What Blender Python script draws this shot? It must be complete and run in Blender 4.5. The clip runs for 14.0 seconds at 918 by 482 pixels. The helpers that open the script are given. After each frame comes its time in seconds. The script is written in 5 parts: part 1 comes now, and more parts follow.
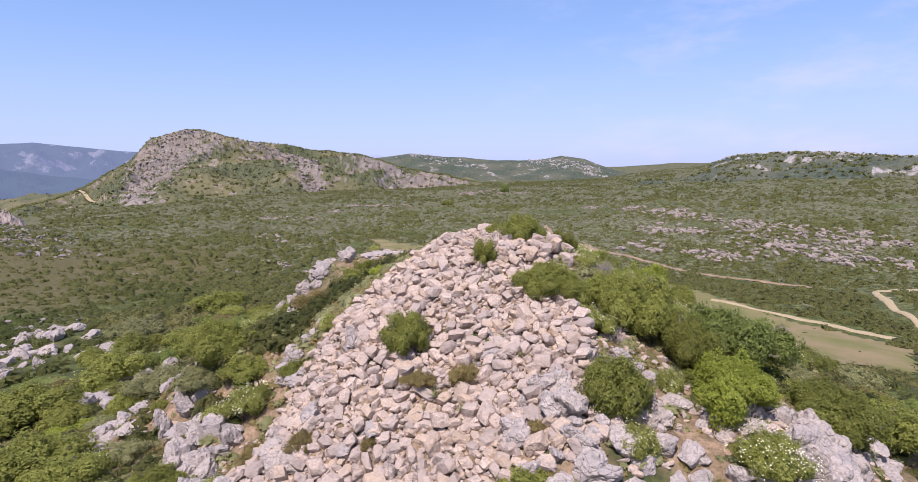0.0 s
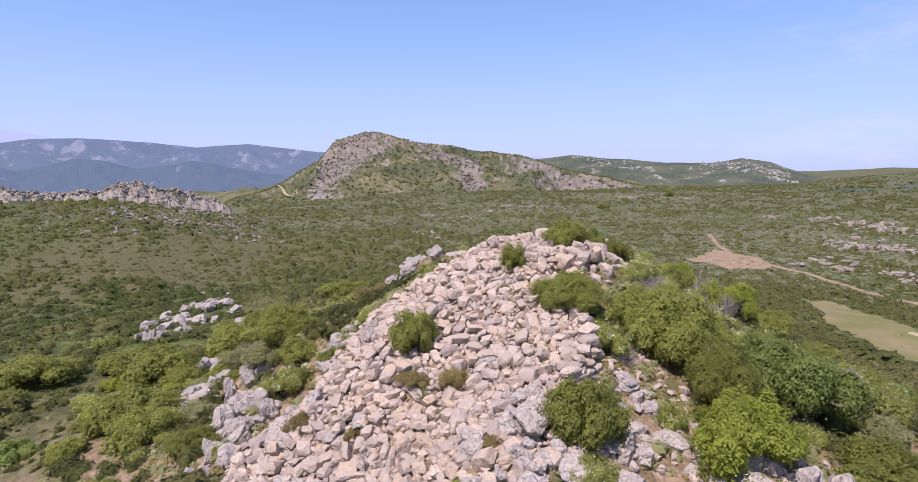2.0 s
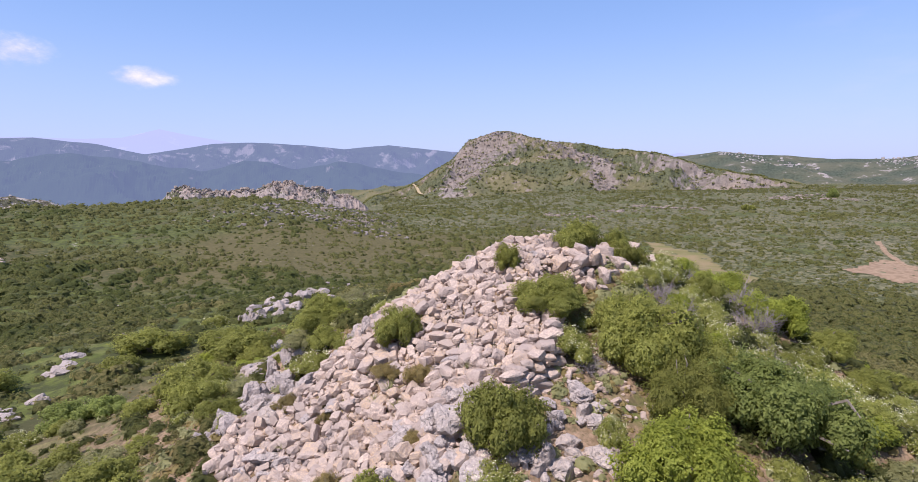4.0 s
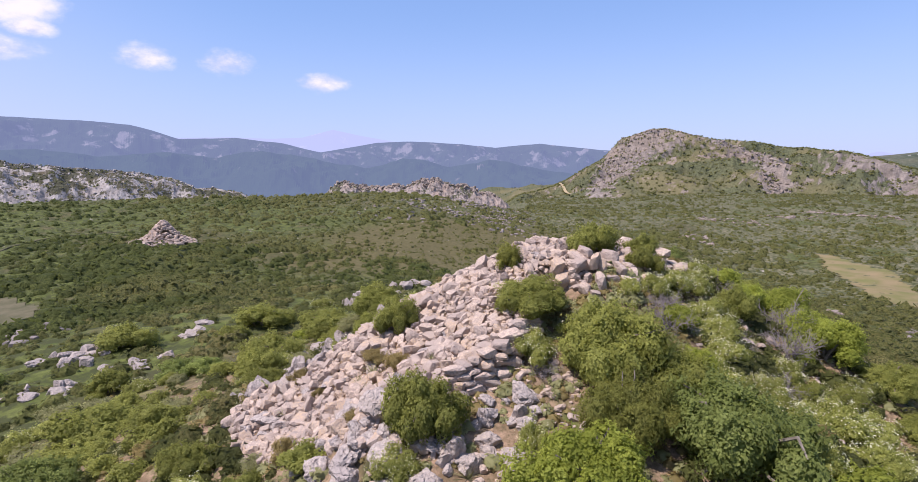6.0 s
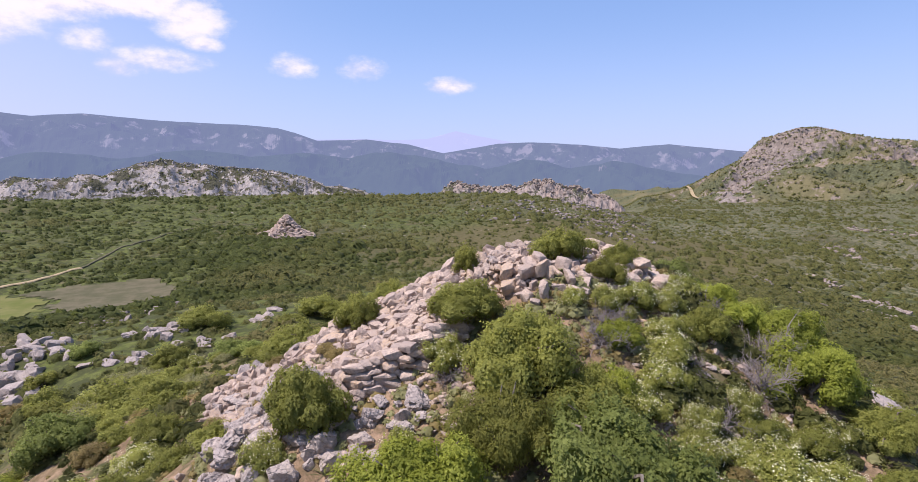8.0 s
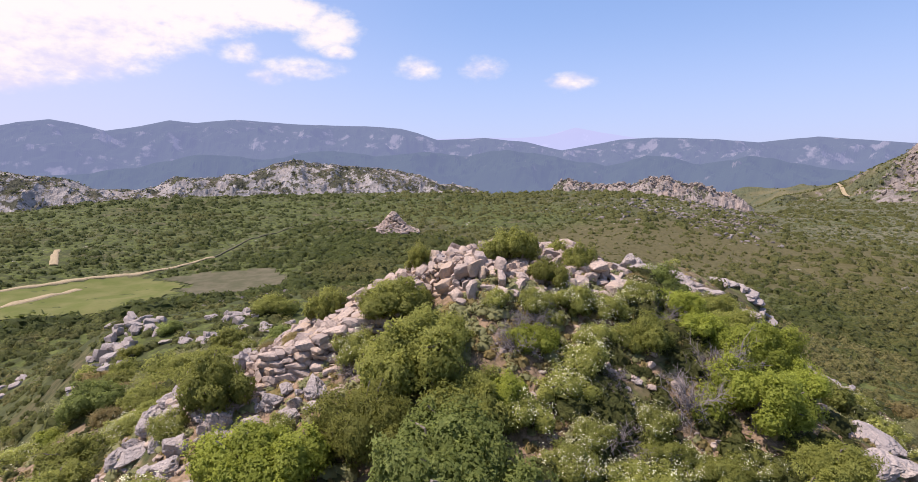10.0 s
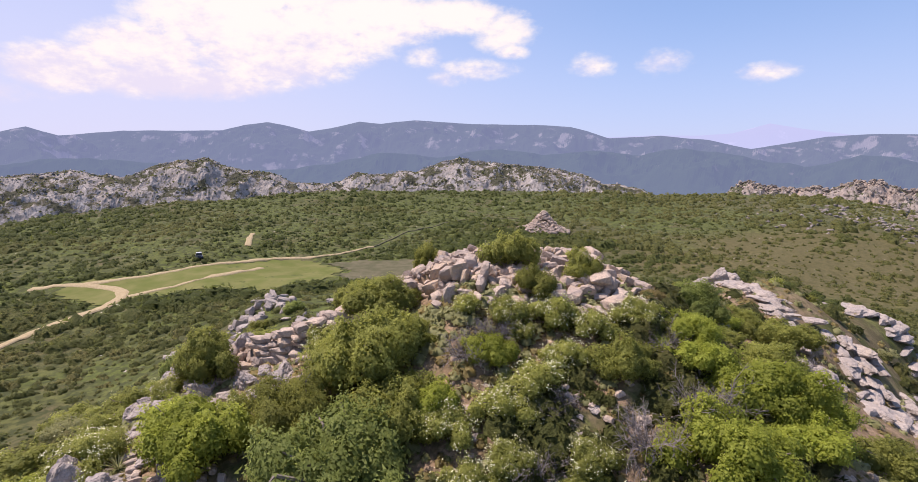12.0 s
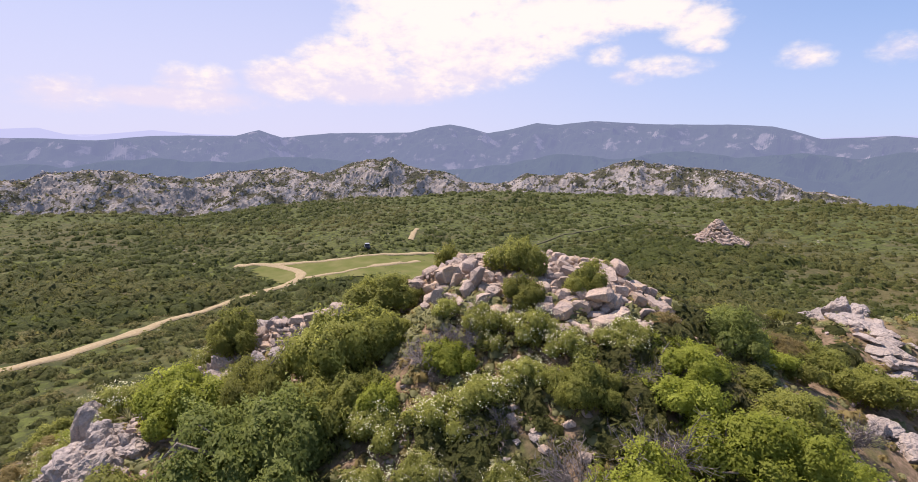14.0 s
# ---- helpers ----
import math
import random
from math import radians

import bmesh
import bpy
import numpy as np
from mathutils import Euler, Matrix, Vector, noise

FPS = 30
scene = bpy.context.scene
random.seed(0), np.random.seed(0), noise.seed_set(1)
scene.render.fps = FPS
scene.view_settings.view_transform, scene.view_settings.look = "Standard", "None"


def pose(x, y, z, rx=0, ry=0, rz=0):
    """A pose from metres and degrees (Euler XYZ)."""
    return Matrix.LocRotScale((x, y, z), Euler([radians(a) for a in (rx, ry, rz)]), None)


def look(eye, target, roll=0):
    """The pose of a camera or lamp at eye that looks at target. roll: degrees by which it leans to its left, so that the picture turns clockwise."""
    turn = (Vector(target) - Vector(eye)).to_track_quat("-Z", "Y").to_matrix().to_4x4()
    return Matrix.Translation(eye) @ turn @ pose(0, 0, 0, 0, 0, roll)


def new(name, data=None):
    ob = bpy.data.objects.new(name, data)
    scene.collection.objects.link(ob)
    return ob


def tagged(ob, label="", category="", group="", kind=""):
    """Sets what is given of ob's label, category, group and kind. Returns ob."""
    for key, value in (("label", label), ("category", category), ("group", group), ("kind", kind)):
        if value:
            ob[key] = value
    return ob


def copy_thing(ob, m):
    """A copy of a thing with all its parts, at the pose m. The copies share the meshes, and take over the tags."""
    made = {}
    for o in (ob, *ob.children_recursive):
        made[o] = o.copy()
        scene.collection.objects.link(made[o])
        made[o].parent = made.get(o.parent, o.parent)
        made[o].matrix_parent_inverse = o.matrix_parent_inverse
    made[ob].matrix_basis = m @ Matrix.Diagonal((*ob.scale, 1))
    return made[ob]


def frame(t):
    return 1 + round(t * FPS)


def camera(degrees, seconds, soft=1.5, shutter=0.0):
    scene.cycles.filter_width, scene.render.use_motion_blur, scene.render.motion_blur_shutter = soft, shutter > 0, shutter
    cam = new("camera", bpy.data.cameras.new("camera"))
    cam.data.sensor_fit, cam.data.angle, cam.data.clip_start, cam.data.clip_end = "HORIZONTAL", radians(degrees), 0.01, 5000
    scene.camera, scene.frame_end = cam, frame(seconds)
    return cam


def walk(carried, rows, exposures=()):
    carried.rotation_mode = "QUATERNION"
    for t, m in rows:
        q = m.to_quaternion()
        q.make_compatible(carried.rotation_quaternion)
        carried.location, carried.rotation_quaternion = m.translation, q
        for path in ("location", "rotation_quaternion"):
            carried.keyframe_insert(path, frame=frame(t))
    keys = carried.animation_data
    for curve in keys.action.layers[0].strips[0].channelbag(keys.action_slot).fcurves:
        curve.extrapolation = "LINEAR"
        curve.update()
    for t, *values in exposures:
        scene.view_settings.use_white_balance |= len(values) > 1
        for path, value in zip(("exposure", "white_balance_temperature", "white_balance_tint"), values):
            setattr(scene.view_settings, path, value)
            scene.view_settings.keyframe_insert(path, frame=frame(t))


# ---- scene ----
# ---- camera: one level arc round the ruin ----
cam = camera(80.60, 14.0, soft=0.7)
PATH = [
    (0.0, 1.926, -22.661, 16.416, 81.443, 6.726, -0.530),
    (0.5, 3.204, -22.450, 16.416, 81.519, 11.061, -0.338),
    (1.0, 4.507, -22.076, 16.416, 81.550, 15.722, -0.244),
    (1.5, 5.598, -21.637, 16.416, 81.586, 19.743, -0.168),
    (2.0, 6.699, -21.132, 16.416, 81.651, 23.516, -0.046),
    (4.5, 12.407, -17.970, 16.416, 81.608, 41.884, -0.580),
    (5.0, 13.573, -17.211, 16.416, 81.602, 46.669, -0.423),
    (5.5, 14.548, -16.388, 16.416, 81.595, 50.034, -0.297),
    (6.0, 15.460, -15.268, 16.416, 81.568, 53.065, -0.240),
    (6.5, 16.246, -14.169, 16.416, 81.551, 55.641, -0.144),
    (7.0, 17.098, -12.875, 16.416, 81.551, 58.933, -0.022),
    (7.5, 17.762, -11.554, 16.416, 81.591, 62.186, 0.051),
    (8.0, 18.405, -10.036, 16.416, 81.682, 65.653, 0.016),
    (10.5, 20.561, -2.788, 16.416, 81.496, 82.044, -0.688),
    (11.0, 20.604, -1.263, 16.416, 81.518, 86.455, -0.603),
    (11.5, 20.509, 0.079, 16.416, 81.540, 90.441, -0.446),
    (12.0, 20.271, 1.517, 16.416, 81.507, 95.531, -0.250),
    (12.5, 19.970, 2.814, 16.416, 81.533, 100.292, -0.087),
    (13.0, 19.572, 4.212, 16.416, 81.589, 105.468, 0.113),
    (13.5, 19.066, 5.466, 16.416, 81.585, 109.565, 0.258),
    (14.0, 18.482, 6.759, 16.416, 81.616, 113.687, 0.385),
]
walk(cam, [(t, pose(x, y, z, tilt, 0, turn) @ pose(0, 0, 0, 0, 0, lean)) for t, x, y, z, tilt, turn, lean in PATH],
     exposures=[(0.0, 0.35, 6100, 22), (8.0, 0.35, 6300, 22), (14.0, 0.35, 6800, 22)])


# ---- sky and sun ----
SUN_AZ, SUN_EL = 166.0, 62.0
world = bpy.data.worlds.new("sky")
scene.world = world
world.use_nodes = True
wt = world.node_tree
wt.nodes.clear()
sky = wt.nodes.new("ShaderNodeTexSky")
sky.sky_type, sky.sun_disc = "NISHITA", False
sky.sun_elevation, sky.sun_rotation = radians(SUN_EL), radians(360 - SUN_AZ)
sky.altitude, sky.air_density, sky.dust_density, sky.ozone_density = 700, 1.0, 0.5, 2.5
SKY_STRENGTH = 0.115
bg = wt.nodes.new("ShaderNodeBackground")
bg.inputs["Strength"].default_value = SKY_STRENGTH
wout = wt.nodes.new("ShaderNodeOutputWorld")
wt.links.new(bg.outputs[0], wout.inputs[0])
sun = new("sun", bpy.data.lights.new("sun", "SUN"))
sun.data.energy, sun.data.angle, sun.data.color = 5.0, radians(0.53), (1.0, 0.95, 0.87)
sun_way = Vector((-math.sin(radians(SUN_AZ)) * math.cos(radians(SUN_EL)), math.cos(radians(SUN_AZ)) * math.cos(radians(SUN_EL)), math.sin(radians(SUN_EL))))
sun.matrix_world = look((sun_way * 100)[:], (0, 0, 0))


# ---- materials ----
def nodes_of(name):
    m = bpy.data.materials.new(name)
    m.use_nodes = True
    t = m.node_tree
    t.nodes.clear()
    out = t.nodes.new("ShaderNodeOutputMaterial")
    return m, t, out


def add(t, kind, **values):
    """A node; keyword names that are inputs (with _ for blanks) are set or linked, the rest are attributes."""
    n = t.nodes.new(kind)
    for key, value in values.items():
        name = key.replace("_", " ")
        socket = next((s for s in n.inputs if s.name.lower() == name.lower()), None)
        if socket is None:
            setattr(n, key, value)
        elif isinstance(value, bpy.types.NodeSocket):
            t.links.new(value, socket)
        else:
            socket.default_value = value
    return n


def rgba(c):
    return (*c, 1.0)


def mixed(t, fac, a, b, blend="MIX"):
    n = t.nodes.new("ShaderNodeMix")
    n.data_type, n.blend_type = "RGBA", blend
    for index, value in ((0, fac), (6, a), (7, b)):
        if isinstance(value, bpy.types.NodeSocket):
            t.links.new(value, n.inputs[index])
        else:
            n.inputs[index].default_value = value if index == 0 else rgba(value)
    return n.outputs[2]


def ramp(t, fac, lo, hi):
    n = t.nodes.new("ShaderNodeMapRange")
    n.interpolation_type = "SMOOTHSTEP"
    t.links.new(fac, n.inputs["Value"])
    n.inputs["From Min"].default_value, n.inputs["From Max"].default_value = lo, hi
    return n.outputs["Result"]


def place(t):
    return t.nodes.new("ShaderNodeNewGeometry").outputs["Position"]


def speck(t, vec, scale, detail=4.0, rough=0.55):
    return add(t, "ShaderNodeTexNoise", Vector=vec, Scale=scale, Detail=detail, Roughness=rough).outputs["Fac"]


def bumped(t, height, strength, distance):
    return add(t, "ShaderNodeBump", Height=height, Strength=strength, Distance=distance).outputs["Normal"]


def surface(t, out, color, rough=0.85, normal=None, spec=0.25):
    p = t.nodes.new("ShaderNodeBsdfPrincipled")
    t.links.new(color, p.inputs["Base Color"])
    p.inputs["Roughness"].default_value = rough
    p.inputs["Specular IOR Level"].default_value = spec
    if normal is not None:
        t.links.new(normal, p.inputs["Normal"])
    t.links.new(p.outputs[0], out.inputs[0])
    return p


def stone_material(name, pale, warm, grey, each=True):
    """Weathered limestone: pinkish to grey, with lichen spots and a rough face."""
    m, t, out = nodes_of(name)
    vec = place(t)
    big, fine = speck(t, vec, 1.3, 3), speck(t, vec, 14, 6, 0.65)
    if each:
        island = t.nodes.new("ShaderNodeNewGeometry").outputs["Random Per Island"]
        own = t.nodes.new("ShaderNodeObjectInfo").outputs["Random"]
        pick = add(t, "ShaderNodeMath", operation="FRACT")
        both = add(t, "ShaderNodeMath", operation="ADD")
        t.links.new(island, both.inputs[0])
        t.links.new(own, both.inputs[1])
        t.links.new(both.outputs[0], pick.inputs[0])
        base = mixed(t, ramp(t, pick.outputs[0], 0.2, 0.9), pale, warm)
        base = mixed(t, ramp(t, big, 0.42, 0.66), base, grey)
        tone = add(t, "ShaderNodeMath", operation="FRACT")
        t.links.new(add(t, "ShaderNodeMath", operation="MULTIPLY", Value=pick.outputs[0]).outputs[0], tone.inputs[0])
        tone.inputs[0].links[0].from_node.inputs[1].default_value = 7.3
        base = mixed(t, ramp(t, tone.outputs[0], 0.65, 1.0), base, tuple(0.74 * c for c in grey))
    else:
        base = mixed(t, ramp(t, big, 0.35, 0.6), grey, pale)
        base = mixed(t, ramp(t, speck(t, vec, 0.5, 3), 0.5, 0.65), base, warm)
    spots = ramp(t, speck(t, vec, 6, 5, 0.7), 0.6, 0.68)
    base = mixed(t, spots, base, tuple(0.55 * c for c in grey))
    base = mixed(t, ramp(t, fine, 0.3, 0.75), tuple(0.8 * c for c in grey), base)
    cracks = add(t, "ShaderNodeTexVoronoi", Vector=vec, Scale=3.5, feature="DISTANCE_TO_EDGE").outputs["Distance"]
    rise = add(t, "ShaderNodeMath", operation="MULTIPLY_ADD")
    t.links.new(ramp(t, cracks, 0.0, 0.06), rise.inputs[0])
    rise.inputs[1].default_value = 0.0 if each else 0.6
    t.links.new(fine, rise.inputs[2])
    lumps = bumped(t, speck(t, vec, 4.5, 3, 0.6), 0.9, 0.12)
    grain = add(t, "ShaderNodeBump", Height=rise.outputs[0], Strength=0.8, Distance=0.035, Normal=lumps)
    surface(t, out, base, 0.95, grain.outputs["Normal"], 0.08)
    return m


def leaf_material(name, dark, light, glow=0.3, patch=0.0):
    """Leaves: each one a little different, and the light shines through."""
    m, t, out = nodes_of(name)
    island = t.nodes.new("ShaderNodeNewGeometry").outputs["Random Per Island"]
    own = t.nodes.new("ShaderNodeObjectInfo").outputs["Random"]
    vec = place(t)
    base = mixed(t, ramp(t, island, -0.2, 1.2), dark, light)
    base = mixed(t, ramp(t, speck(t, vec, 1.6, 3), 0.35, 0.7), base, tuple(0.7 * d + 0.3 * l for d, l in zip(dark, light)))
    if patch:
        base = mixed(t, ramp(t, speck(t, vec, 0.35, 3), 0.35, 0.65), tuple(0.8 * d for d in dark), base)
        dry = tuple(0.95 * c * f for c, f in zip(light, (1.06, 0.90, 1.15)))
        north = add(t, "ShaderNodeSeparateXYZ", Vector=vec).outputs["Y"]
        drier = add(t, "ShaderNodeMath", operation="MULTIPLY_ADD")
        t.links.new(ramp(t, north, -40.0, 180.0), drier.inputs[0])
        drier.inputs[1].default_value = 0.22
        t.links.new(speck(t, vec, patch, 5, 0.65), drier.inputs[2])
        base = mixed(t, ramp(t, drier.outputs[0], 0.48, 0.66), base, dry)
    relief = None
    if patch:
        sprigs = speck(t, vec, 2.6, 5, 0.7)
        # leaf colour is darker in the lows of the sprig relief
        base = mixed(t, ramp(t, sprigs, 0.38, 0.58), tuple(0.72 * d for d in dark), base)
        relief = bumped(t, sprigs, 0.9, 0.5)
    hue = add(t, "ShaderNodeHueSaturation", Color=base)
    swing = add(t, "ShaderNodeMapRange", Value=own)
    swing.inputs["To Min"].default_value, swing.inputs["To Max"].default_value = 0.9, 1.22
    t.links.new(swing.outputs[0], hue.inputs["Value"])
    front = add(t, "ShaderNodeBsdfPrincipled", Base_Color=hue.outputs[0], Roughness=0.6)
    front.inputs["Specular IOR Level"].default_value = 0.15
    if relief is not None:
        t.links.new(relief, front.inputs["Normal"])
    back = add(t, "ShaderNodeBsdfTranslucent", Color=hue.outputs[0])
    both = add(t, "ShaderNodeMixShader", Fac=glow)
    t.links.new(front.outputs[0], both.inputs[1])
    t.links.new(back.outputs[0], both.inputs[2])
    t.links.new(both.outputs[0], out.inputs[0])
    return m


def plain_material(name, a, b, scale=8.0, rough=0.85, relief=0.0):
    m, t, out = nodes_of(name)
    vec = place(t)
    n = speck(t, vec, scale, 5)
    color = mixed(t, ramp(t, n, 0.3, 0.7), a, b)
    surface(t, out, color, rough, bumped(t, n, 0.5, relief) if relief else None, 0.05 if rough > 0.8 else 0.4)
    return m


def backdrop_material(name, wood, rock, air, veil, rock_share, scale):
    """Mountains far off: woods and bare rock; emission mixed in stands for kilometres of bright air."""
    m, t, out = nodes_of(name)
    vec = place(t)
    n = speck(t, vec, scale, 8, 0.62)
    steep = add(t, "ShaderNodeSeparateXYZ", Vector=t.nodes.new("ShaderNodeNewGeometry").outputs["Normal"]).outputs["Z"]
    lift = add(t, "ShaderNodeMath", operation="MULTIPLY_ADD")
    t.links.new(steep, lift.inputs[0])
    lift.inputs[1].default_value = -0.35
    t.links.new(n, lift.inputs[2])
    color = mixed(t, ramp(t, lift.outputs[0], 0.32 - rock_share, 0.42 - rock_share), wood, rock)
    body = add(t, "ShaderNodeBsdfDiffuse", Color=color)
    # painted haze: an even glow blended over woods and rock
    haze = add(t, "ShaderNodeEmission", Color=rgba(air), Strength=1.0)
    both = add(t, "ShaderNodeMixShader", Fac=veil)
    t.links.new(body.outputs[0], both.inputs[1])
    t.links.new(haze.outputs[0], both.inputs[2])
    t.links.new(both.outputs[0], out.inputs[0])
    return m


def crag_material(name, rock, warm, scrub, share, scale, patch, bare=0.0):
    """A hillside of bare limestone with scrub in the hollows; share: how much of it is rock; bare: how much more where crags run."""
    m, t, out = nodes_of(name)
    vec = place(t)
    big, mid, fine = speck(t, vec, patch, 5, 0.6), speck(t, vec, scale, 6, 0.62), speck(t, vec, scale * 5, 5, 0.65)
    steep = add(t, "ShaderNodeSeparateXYZ", Vector=t.nodes.new("ShaderNodeNewGeometry").outputs["Normal"]).outputs["Z"]
    stone = mixed(t, ramp(t, mid, 0.35, 0.65), tuple(0.6 * c for c in rock), rock)
    stone = mixed(t, ramp(t, big, 0.45, 0.65), stone, warm)
    stone = mixed(t, ramp(t, fine, 0.25, 0.6), tuple(0.5 * c for c in rock), stone)
    bush = mixed(t, ramp(t, fine, 0.35, 0.65), tuple(0.6 * c for c in scrub), tuple(1.25 * c for c in scrub))
    bush = mixed(t, ramp(t, big, 0.4, 0.62), bush, tuple(c * f for c, f in zip(scrub, (1.5, 1.25, 1.2))))
    lift = add(t, "ShaderNodeMath", operation="MULTIPLY_ADD")
    t.links.new(steep, lift.inputs[0])
    lift.inputs[1].default_value = -0.45
    both = add(t, "ShaderNodeMath", operation="MULTIPLY_ADD")
    t.links.new(mid, both.inputs[0])
    both.inputs[1].default_value = 0.6
    t.links.new(big, both.inputs[2])
    t.links.new(both.outputs[0], lift.inputs[2])
    total = lift.outputs[0]
    if bare:
        more = add(t, "ShaderNodeMath", operation="MULTIPLY_ADD")
        t.links.new(add(t, "ShaderNodeAttribute", attribute_name="bare").outputs["Fac"], more.inputs[0])
        more.inputs[1].default_value = bare
        t.links.new(total, more.inputs[2])
        total = more.outputs[0]
    color = mixed(t, ramp(t, total, 0.53 - share, 0.60 - share), bush, stone)
    surface(t, out, color, 0.95, bumped(t, mid, 0.8, 0.25 / scale), 0.1)
    return m


HEATH = (-142.0, 118.0, 62.0, 95.0)


def ground_material():
    m, t, out = nodes_of("ground")
    vec = place(t)
    huge, big, mid, fine = speck(t, vec, 0.012, 4), speck(t, vec, 0.09, 4), speck(t, vec, 0.8, 4), speck(t, vec, 9, 6, 0.65)
    green = mixed(t, ramp(t, mid, 0.35, 0.65), (0.072, 0.088, 0.021), (0.125, 0.140, 0.038))
    brown = mixed(t, ramp(t, mid, 0.35, 0.65), (0.086, 0.074, 0.034), (0.140, 0.115, 0.060))
    base = mixed(t, ramp(t, big, 0.52, 0.68), green, brown)
    base = mixed(t, ramp(t, huge, 0.5, 0.66), base, (0.110, 0.088, 0.046))
    north = add(t, "ShaderNodeSeparateXYZ", Vector=vec).outputs["Y"]
    dry = mixed(t, ramp(t, mid, 0.3, 0.7), (0.145, 0.132, 0.075), (0.225, 0.195, 0.125))
    parch = add(t, "ShaderNodeMath", operation="MULTIPLY")
    t.links.new(ramp(t, north, 60.0, 240.0), parch.inputs[0])
    t.links.new(ramp(t, speck(t, vec, 0.035, 5, 0.65), 0.34, 0.54), parch.inputs[1])
    base = mixed(t, parch.outputs[0], base, dry)
    # low heath and grass: dark tufts on lighter ground
    tufts = speck(t, vec, 0.55, 7, 0.72)
    base = mixed(t, ramp(t, tufts, 0.44, 0.56), (0.050, 0.056, 0.022), base)
    # brown heath in the hollow north-west of the knoll
    off = add(t, "ShaderNodeMapping", vector_type="TEXTURE", Vector=vec, Location=(HEATH[0], HEATH[1], 0.0), Scale=(HEATH[2], HEATH[3], 1000.0))
    near = add(t, "ShaderNodeVectorMath", operation="LENGTH")
    t.links.new(off.outputs[0], near.inputs[0])
    frayed = add(t, "ShaderNodeMath", operation="ADD")
    t.links.new(near.outputs["Value"], frayed.inputs[0])
    t.links.new(speck(t, vec, 0.03, 5, 0.6), frayed.inputs[1])
    heath = mixed(t, ramp(t, mid, 0.3, 0.7), (0.080, 0.068, 0.028), (0.128, 0.106, 0.048))
    base = mixed(t, ramp(t, frayed.outputs[0], 1.65, 1.15), base, heath)
    stony = speck(t, vec, 0.22, 7, 0.7)
    # reddish soil and leaf litter on the knoll
    away = add(t, "ShaderNodeVectorMath", operation="LENGTH")
    t.links.new(vec, away.inputs[0])
    litter = mixed(t, ramp(t, speck(t, vec, 1.7, 6, 0.7), 0.38, 0.62), (0.17, 0.115, 0.068), (0.32, 0.215, 0.14))
    hill = add(t, "ShaderNodeMath", operation="MULTIPLY")
    t.links.new(ramp(t, away.outputs["Value"], 30.0, 14.0), hill.inputs[0])
    t.links.new(ramp(t, speck(t, vec, 0.5, 4), 0.34, 0.5), hill.inputs[1])
    base = mixed(t, hill.outputs[0], base, litter)
    base = mixed(t, ramp(t, stony, 0.65, 0.70), base, (0.46, 0.39, 0.34))
    base = mixed(t, ramp(t, fine, 0.15, 0.6), (0.06, 0.06, 0.025), base)
    surface(t, out, base, 0.95, bumped(t, fine, 0.7, 0.06), 0.1)
    return m


# ---- clouds: bearing, height, half width and half height in degrees ----
CLOUDS = ((118.8, 12.9, 6.5, 3.1), (114.1, 10.3, 7.8, 3.2), (124.7, 9.7, 5.3, 2.4), (130.4, 7.8, 4.5, 1.9), (122.4, 7.3, 9.0, 1.6), (109.9, 12.2, 7.8, 3.3), (103.5, 13.6, 7.2, 2.3),
          (96.3, 13.9, 5.7, 1.6), (91.1, 12.7, 3.0, 2.0), (90.2, 10.7, 1.7, 0.7), (140.2, 7.1, 2.2, 1.4), (137.2, 7.1, 2.1, 1.4), (140.8, 5.6, 6.6, 1.0), (149.5, 5.6, 2.2, 1.2),
          (115.3, 16.0, 9.4, 3.0), (160, 16, 12, 3), (175, 9, 8, 2))

WISPS = ((99.0, 10.3, 1.7, 1.1), (97.1, 8.2, 1.5, 0.9), (82.1, 9.2, 2.0, 1.1), (75.5, 9.2, 2.3, 1.1), (66.8, 7.7, 2.4, 0.8), (94.0, 9.0, 4.0, 1.0), (140, 5.6, 8, 1.2), (149, 5.4, 4, 1.6))


